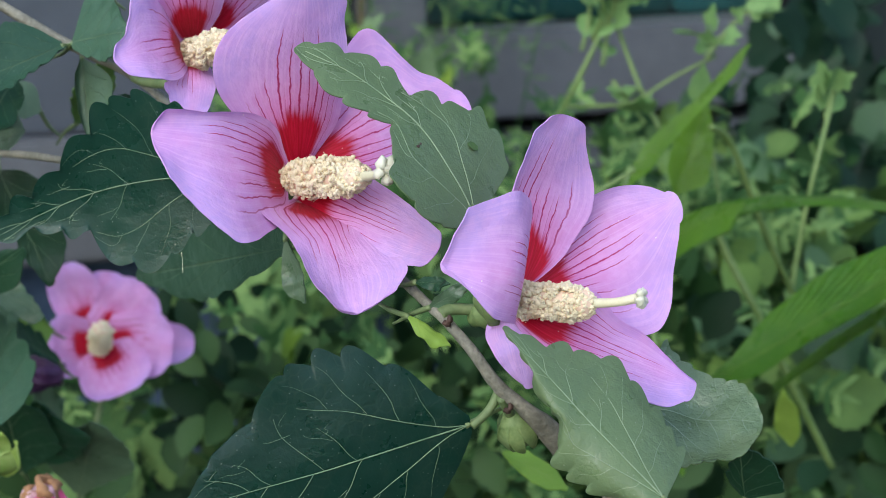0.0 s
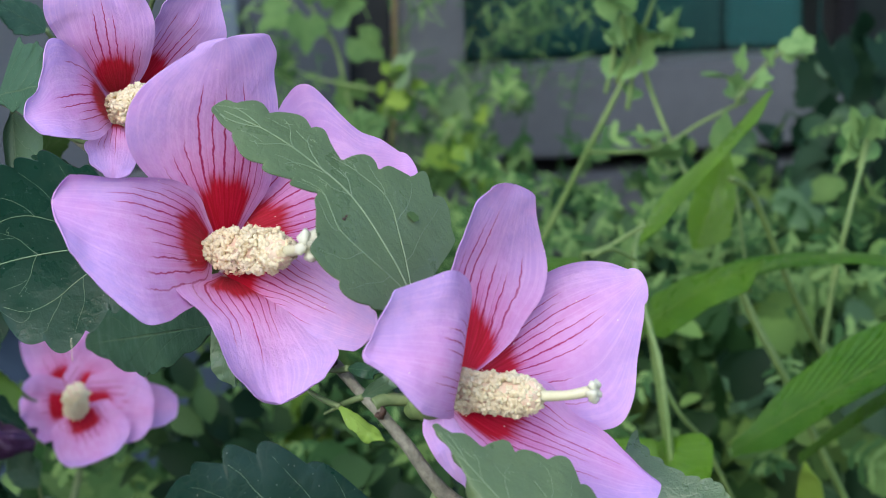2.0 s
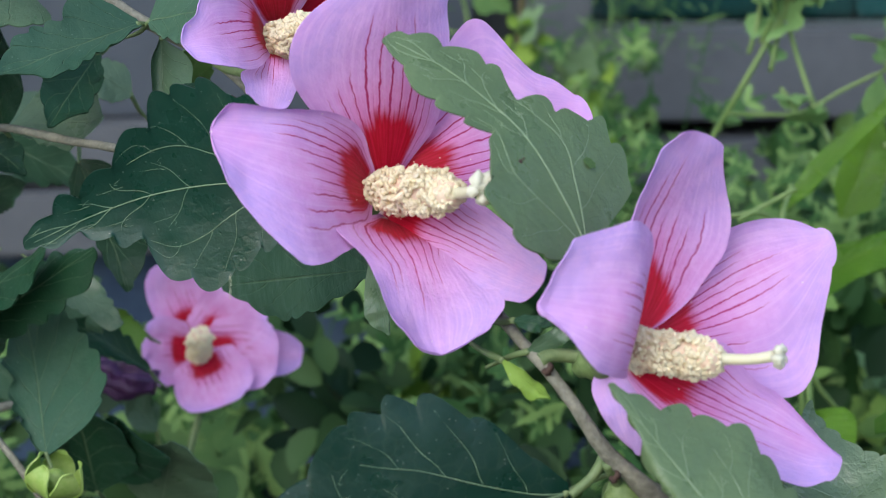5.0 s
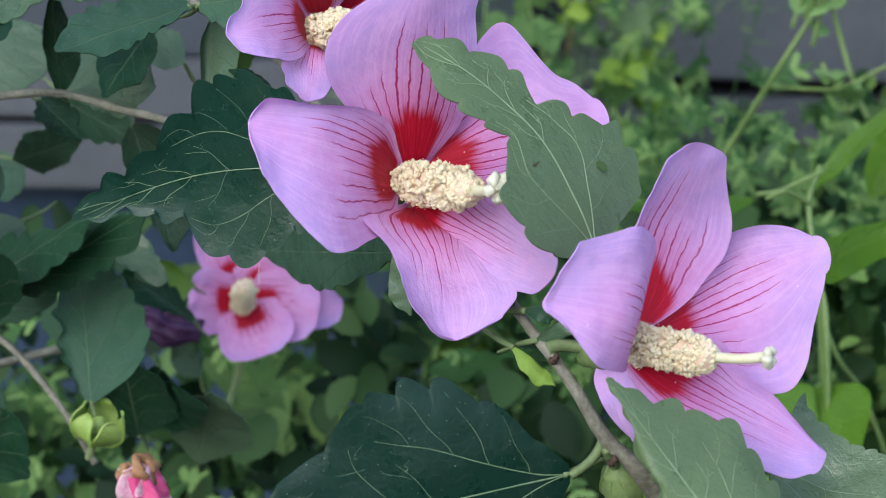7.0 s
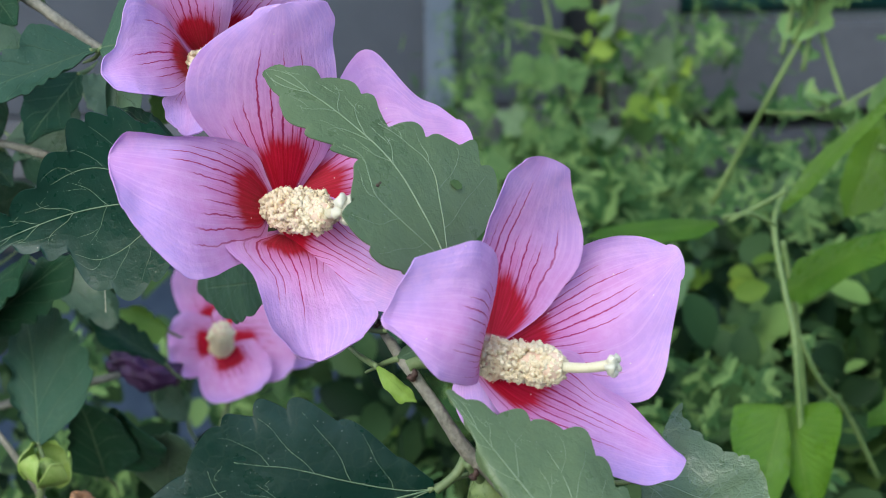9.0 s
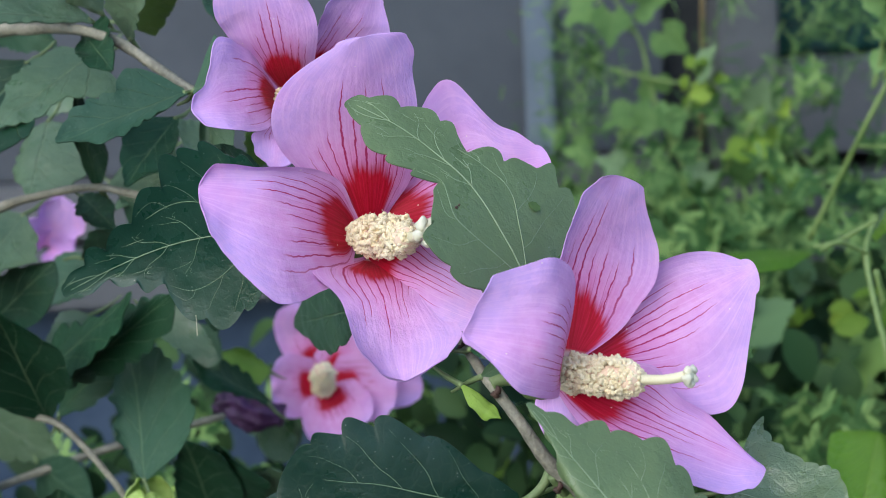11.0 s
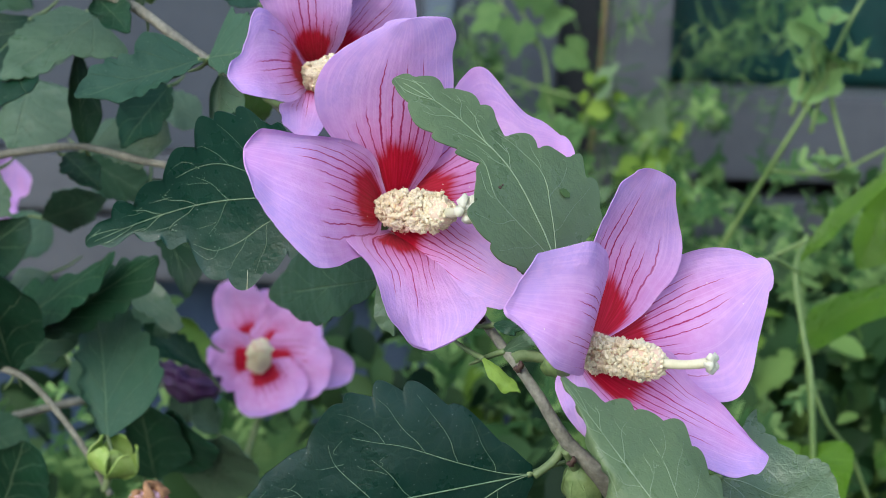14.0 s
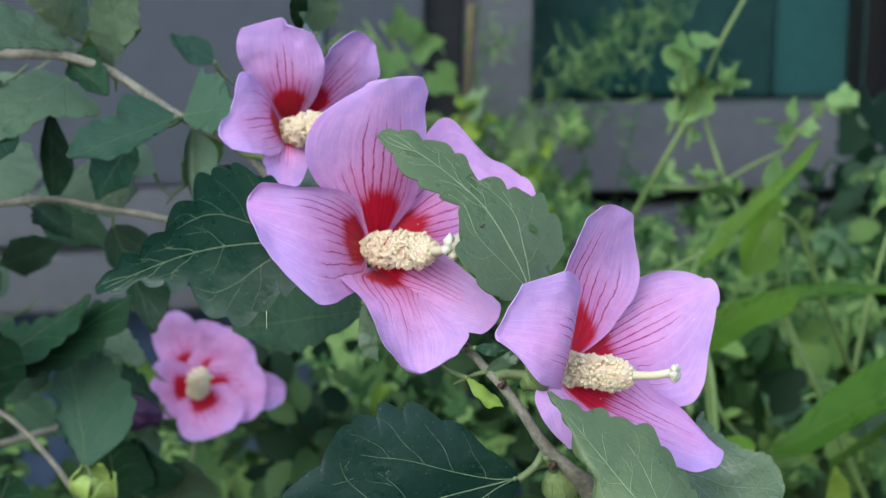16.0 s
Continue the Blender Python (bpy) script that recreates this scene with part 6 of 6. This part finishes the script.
def thicket(name, boxes, mat, seed, label, kind_of, sizes, facing=(0, -0.7, 0.6)):
    """Leaves that nobody could count, in clumps with gaps between them."""
    rng = random.Random(seed)
    chunks = []
    for (x0, x1), (y0, y1), (z0, z1), count in boxes:
        for _ in range(count):
            cx, cy, cz = rng.uniform(x0, x1), rng.uniform(y0, y1), rng.uniform(z0, z1)
            lead = unit(rng, 1.0)
            if rng.random() < (0.03 if kind_of == "needle" else 0.10):
                # the shoot that carries the clump, down to the soil
                foot = np.array([cx + rng.uniform(-0.25, 0.25), cy + rng.uniform(-0.1, 0.05), -0.01])
                top = np.array([cx, cy, cz])
                v, f, _ = tube_data(curve_points([top, (top * 0.6 + foot * 0.4) + unit(rng, 0.015), foot], 3), [0.0005, 0.0010], 4)
                chunks.append((v, f))
            for _ in range(rng.randint(3, 6)):
                size = rng.uniform(*sizes)
                pos = np.array([cx, cy, cz]) + unit(rng, size * rng.uniform(0.4, 1.5))
                make = {"lobed": lobed_leaf, "simple": simple_leaf, "needle": needle_leaf, "cut": cut_leaf}[kind_of]
                if kind_of == "lobed" and rng.random() < 0.6:
                    make = simple_leaf
                chunks.append(make(rng, pos, lead + unit(rng, 0.8) + np.array([0, -0.2, -0.25]), np.array(facing) + unit(rng, 0.65), size))
    v, f = join(chunks)
    ob = new(name, mesh_of(name, v, f, mat))
    return tagged(ob, label, "undergrowth", kind="stuff")


patches = [((0.0, 0.40), (0.60, 0.98), (0.58, 0.84), 420), ((0.05, 0.40), (0.50, 0.75), (0.66, 0.88), 190), ((-0.02, 0.10), (0.45, 0.60), (0.70, 0.86), 50), ((0.10, 0.30), (0.66, 0.92), (0.80, 0.90), 60)]
thicket("undergrowth", patches, bush_mat, 5,
        "dense undergrowth of lobed green leaves below the windows", "lobed", (0.010, 0.026))
# these low leaves carry the thicket's shade in their dark colour
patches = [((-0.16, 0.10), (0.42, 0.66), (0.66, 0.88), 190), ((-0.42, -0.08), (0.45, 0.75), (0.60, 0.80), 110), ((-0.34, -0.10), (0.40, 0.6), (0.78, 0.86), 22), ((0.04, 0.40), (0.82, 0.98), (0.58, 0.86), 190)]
thicket("undergrowth", patches, painted_shade_mat, 6,
        "pointed leaves low in the shrub, deep shade put into their colour", "simple", (0.011, 0.026))
patches = [((0.06, 0.16), (0.66, 0.86), (0.80, 0.885), 45), ((-0.02, 0.30), (0.50, 0.72), (0.70, 0.86), 70)]
thicket("undergrowth", patches, grey_leaf, 12,
        "broad grey-green lobed leaves beside and below the window", "lobed", (0.014, 0.030))
patches = [((-0.20, -0.02), (0.80, 0.93), (0.80, 0.88), 50), ((-0.12, 0.02), (0.50, 0.70), (0.76, 0.86), 46), ((-0.30, -0.14), (0.48, 0.66), (0.74, 0.83), 24)]
thicket("undergrowth", patches, weed_mat, 13,
        "soft green lobed leaves crowding the facade", "lobed", (0.011, 0.024))
patches = [((-0.13, 0.05), (0.38, 0.58), (0.76, 0.875), 34), ((0.06, 0.22), (0.46, 0.62), (0.76, 0.88), 16), ((0.02, 0.20), (0.62, 0.80), (0.84, 0.93), 16), ((-0.30, -0.16), (0.42, 0.55), (0.76, 0.86), 14)]
thicket("undergrowth", patches, weed_mat, 15,
        "deeply cut green weed leaves under the flowers", "cut", (0.018, 0.034))
patches = [((-0.075, -0.035), (0.86, 0.90), (0.925, 0.950), 3), ((-0.05, -0.02), (0.86, 0.90), (0.898, 0.906), 2), ((0.0, 0.14), (0.56, 0.70), (0.80, 0.875), 6), ((-0.16, -0.06), (0.50, 0.60), (0.80, 0.845), 4), ((0.10, 0.26), (0.40, 0.56), (0.74, 0.85), 5)]
thicket("undergrowth", patches, lime_leaf, 14,
        "yellow-green young leaves among the undergrowth", "lobed", (0.008, 0.018))
patches = [((-0.180, -0.080), (0.870, 0.930), (0.853, 0.893), 5), ((-0.127, -0.047), (0.870, 0.930), (0.857, 0.897), 4), ((-0.104, -0.004), (0.820, 0.880), (0.833, 0.883), 9), ((-0.199, -0.139), (0.890, 0.950), (0.860, 0.900), 3), ((-0.189, -0.069), (0.820, 0.880), (0.817, 0.877), 12), ((-0.032, 0.048), (0.670, 0.730), (0.855, 0.915), 8), ((-0.059, -0.019), (0.870, 0.930), (0.908, 0.932), 2), ((-0.037, 0.003), (0.870, 0.930), (0.899, 0.923), 3)]
patches += [((0.045, 0.145), (0.590, 0.650), (0.846, 0.906), 14), ((0.044, 0.124), (0.590, 0.650), (0.813, 0.873), 12), ((0.094, 0.194), (0.590, 0.650), (0.824, 0.904), 12), ((0.086, 0.166), (0.670, 0.730), (0.849, 0.909), 8)]
thicket("undergrowth", patches, weed_mat, 8,
        "bright leafy weeds standing against the facade", "cut", (0.018, 0.034))
patches = [((-0.160, -0.140), (0.900, 0.960), (0.970, 0.994), 14), ((-0.159, -0.139), (0.900, 0.960), (0.949, 0.973), 16), ((-0.163, -0.139), (0.900, 0.960), (0.928, 0.952), 18), ((-0.162, -0.134), (0.900, 0.960), (0.906, 0.930), 18), ((-0.189, -0.129), (0.900, 0.960), (0.884, 0.908), 20), ((-0.113, -0.073), (0.920, 0.980), (0.898, 0.928), 14), ((-0.021, 0.003), (0.940, 1.000), (0.954, 0.974), 8), ((-0.007, 0.013), (0.940, 1.000), (0.964, 0.984), 14)]
patches += [((0.004, 0.024), (0.940, 1.000), (0.974, 0.994), 16), ((0.021, 0.045), (0.940, 1.000), (0.989, 1.009), 16), ((0.038, 0.058), (0.940, 1.000), (1.001, 1.017), 12), ((0.049, 0.069), (0.940, 1.000), (1.009, 1.025), 10), ((-0.054, -0.030), (0.940, 1.000), (0.918, 0.938), 14), ((-0.066, -0.042), (0.940, 1.000), (0.906, 0.926), 12), ((0.019, 0.043), (0.920, 0.980), (0.934, 0.954), 8), ((-0.075, -0.051), (0.940, 1.000), (0.985, 1.009), 10)]
patches += [((-0.035, -0.011), (0.940, 1.000), (0.934, 0.954), 8), ((-0.163, -0.063), (0.820, 0.880), (0.909, 0.989), 7), ((-0.130, -0.030), (0.820, 0.880), (0.885, 0.945), 9), ((-0.173, -0.113), (0.840, 0.900), (0.948, 1.008), 6), ((-0.089, -0.009), (0.840, 0.900), (0.896, 0.976), 4), ((-0.144, -0.024), (0.770, 0.830), (0.866, 0.926), 12), ((-0.154, -0.094), (0.820, 0.880), (0.882, 0.942), 16)]
thicket("undergrowth", patches, weed_mat, 9,
        "feathery fine-leaved weed in front of the facade", "needle", (0.007, 0.020))
# the dimness beside the window is painted with the darker leaf copy
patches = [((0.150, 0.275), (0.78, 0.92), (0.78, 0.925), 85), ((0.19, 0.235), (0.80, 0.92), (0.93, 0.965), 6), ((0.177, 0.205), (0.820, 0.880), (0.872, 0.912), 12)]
thicket("undergrowth", patches, dimmed_leaf, 10,
        "leaves beside the window, dimmed through their colour", "lobed", (0.012, 0.028))

# ---- the building behind ----
YAW = radians(16)
WX, WY = -0.033, 1.034


def wall_box(name, s0, s1, z0, z1, depth, proud, mat, parent=None, bevel=0.0025):
    """A box on the facade: s runs along it, z up; proud is how far its face stands out."""
    bm = bmesh.new()
    bmesh.ops.create_cube(bm, size=1.0)
    for q in bm.verts:
        q.co = Vector(((s0 + s1) / 2 + q.co.x * (s1 - s0), depth / 2 - proud + q.co.y * depth, (z0 + z1) / 2 + q.co.z * (z1 - z0)))
    bmesh.ops.bevel(bm, geom=list(bm.edges), offset=bevel, segments=2, affect="EDGES")
    me = bpy.data.meshes.new(name)
    bm.to_mesh(me)
    bm.free()
    me.materials.append(mat)
    ob = new(name, me)
    if parent:
        ob.parent = parent
    else:
        ob.matrix_world = Matrix.Translation((WX, WY, 0)) @ Matrix.Rotation(YAW, 4, "Z")
    return ob


wall_n = wall_box("wall_north", -3.0, 3.0, -0.05, 0.80, 0.2, -0.02, blue_mat)
tagged(wall_n, "blue-grey facade below the windows", "wall", kind="structure")
tagged(wall_box("wall_upper", -3.0, 3.0, 1.6, 2.6, 0.2, -0.02, panel_mat), "dark grey facade above the windows", "wall", kind="structure")
win = wall_box("window_1", -0.004, 0.276, 0.880, 0.940, 0.06, 0.012, frame_mat)
tagged(win, "grey window with a teal blind behind its pane", "window", kind="structure")
wall_box("window_frame", -0.044, -0.004, 0.872, 1.60, 0.06, 0.016, frame_mat, win)
wall_box("window_frame", 0.262, 0.276, 0.941, 1.60, 0.06, 0.006, dark_mat, win)
wall_box("pane", -0.002, 0.262, 0.941, 1.60, 0.006, -0.018, glass_mat, win).visible_shadow = False
wall_box("blind", -0.002, 0.202, 0.941, 1.60, 0.01, -0.06, teal_mat, win)
wall_box("blind", 0.204, 0.261, 0.941, 1.60, 0.01, -0.056, pale_teal, win)
wall_box("sill", -0.044, 0.276, 0.800, 0.868, 0.08, 0.030, frame_mat, win)
win2 = wall_box("window_2", -0.62, -0.075, 0.846, 0.884, 0.06, 0.004, frame_mat)
tagged(win2, "wide dark window with a grey bottom rail", "window", kind="structure")
wall_box("pane", -0.62, -0.160, 0.885, 1.60, 0.01, -0.014, panel_mat, win2)
wall_box("window_frame", -0.170, -0.150, 0.885, 1.60, 0.04, -0.004, pale_strip, win2)
wall_box("pane", -0.149, -0.076, 0.885, 1.60, 0.01, -0.014, panel_mat, win2)
wall_box("sill", -0.62, -0.075, 0.802, 0.842, 0.08, 0.018, frame_mat, win2)
seal = wall_box("trim", -0.075, -0.044, 0.80, 1.60, 0.02, -0.03, trim_mat)
tagged(seal, "black gap between the windows", "trim", kind="structure")
# added black sheet: the room's darkness is its colour
tagged(wall_box("wall_inner", -3.0, 3.0, 0.8, 1.6, 0.1, -0.12, dark_mat), "black sheet painted as the unlit room behind the windows", "wall", kind="structure")
side = wall_box("wall_side", 0.280, 3.0, 0.801, 1.599, 0.09, -0.02, side_mat)
tagged(side, "nearly black facade beside the window", "wall", kind="structure")

# ---- ground ----
bm = bmesh.new()
bmesh.ops.create_grid(bm, x_segments=60, y_segments=60, size=400.0)
for q in bm.verts:
    q.co.z = 0.004 * noise.noise(Vector((q.co.x * 3, q.co.y * 3, 0)))
me = bpy.data.meshes.new("ground")
bm.to_mesh(me)
bm.free()
me.materials.append(soil_mat)
tagged(new("ground", me), "dark soil under the shrubs", "ground", kind="structure")
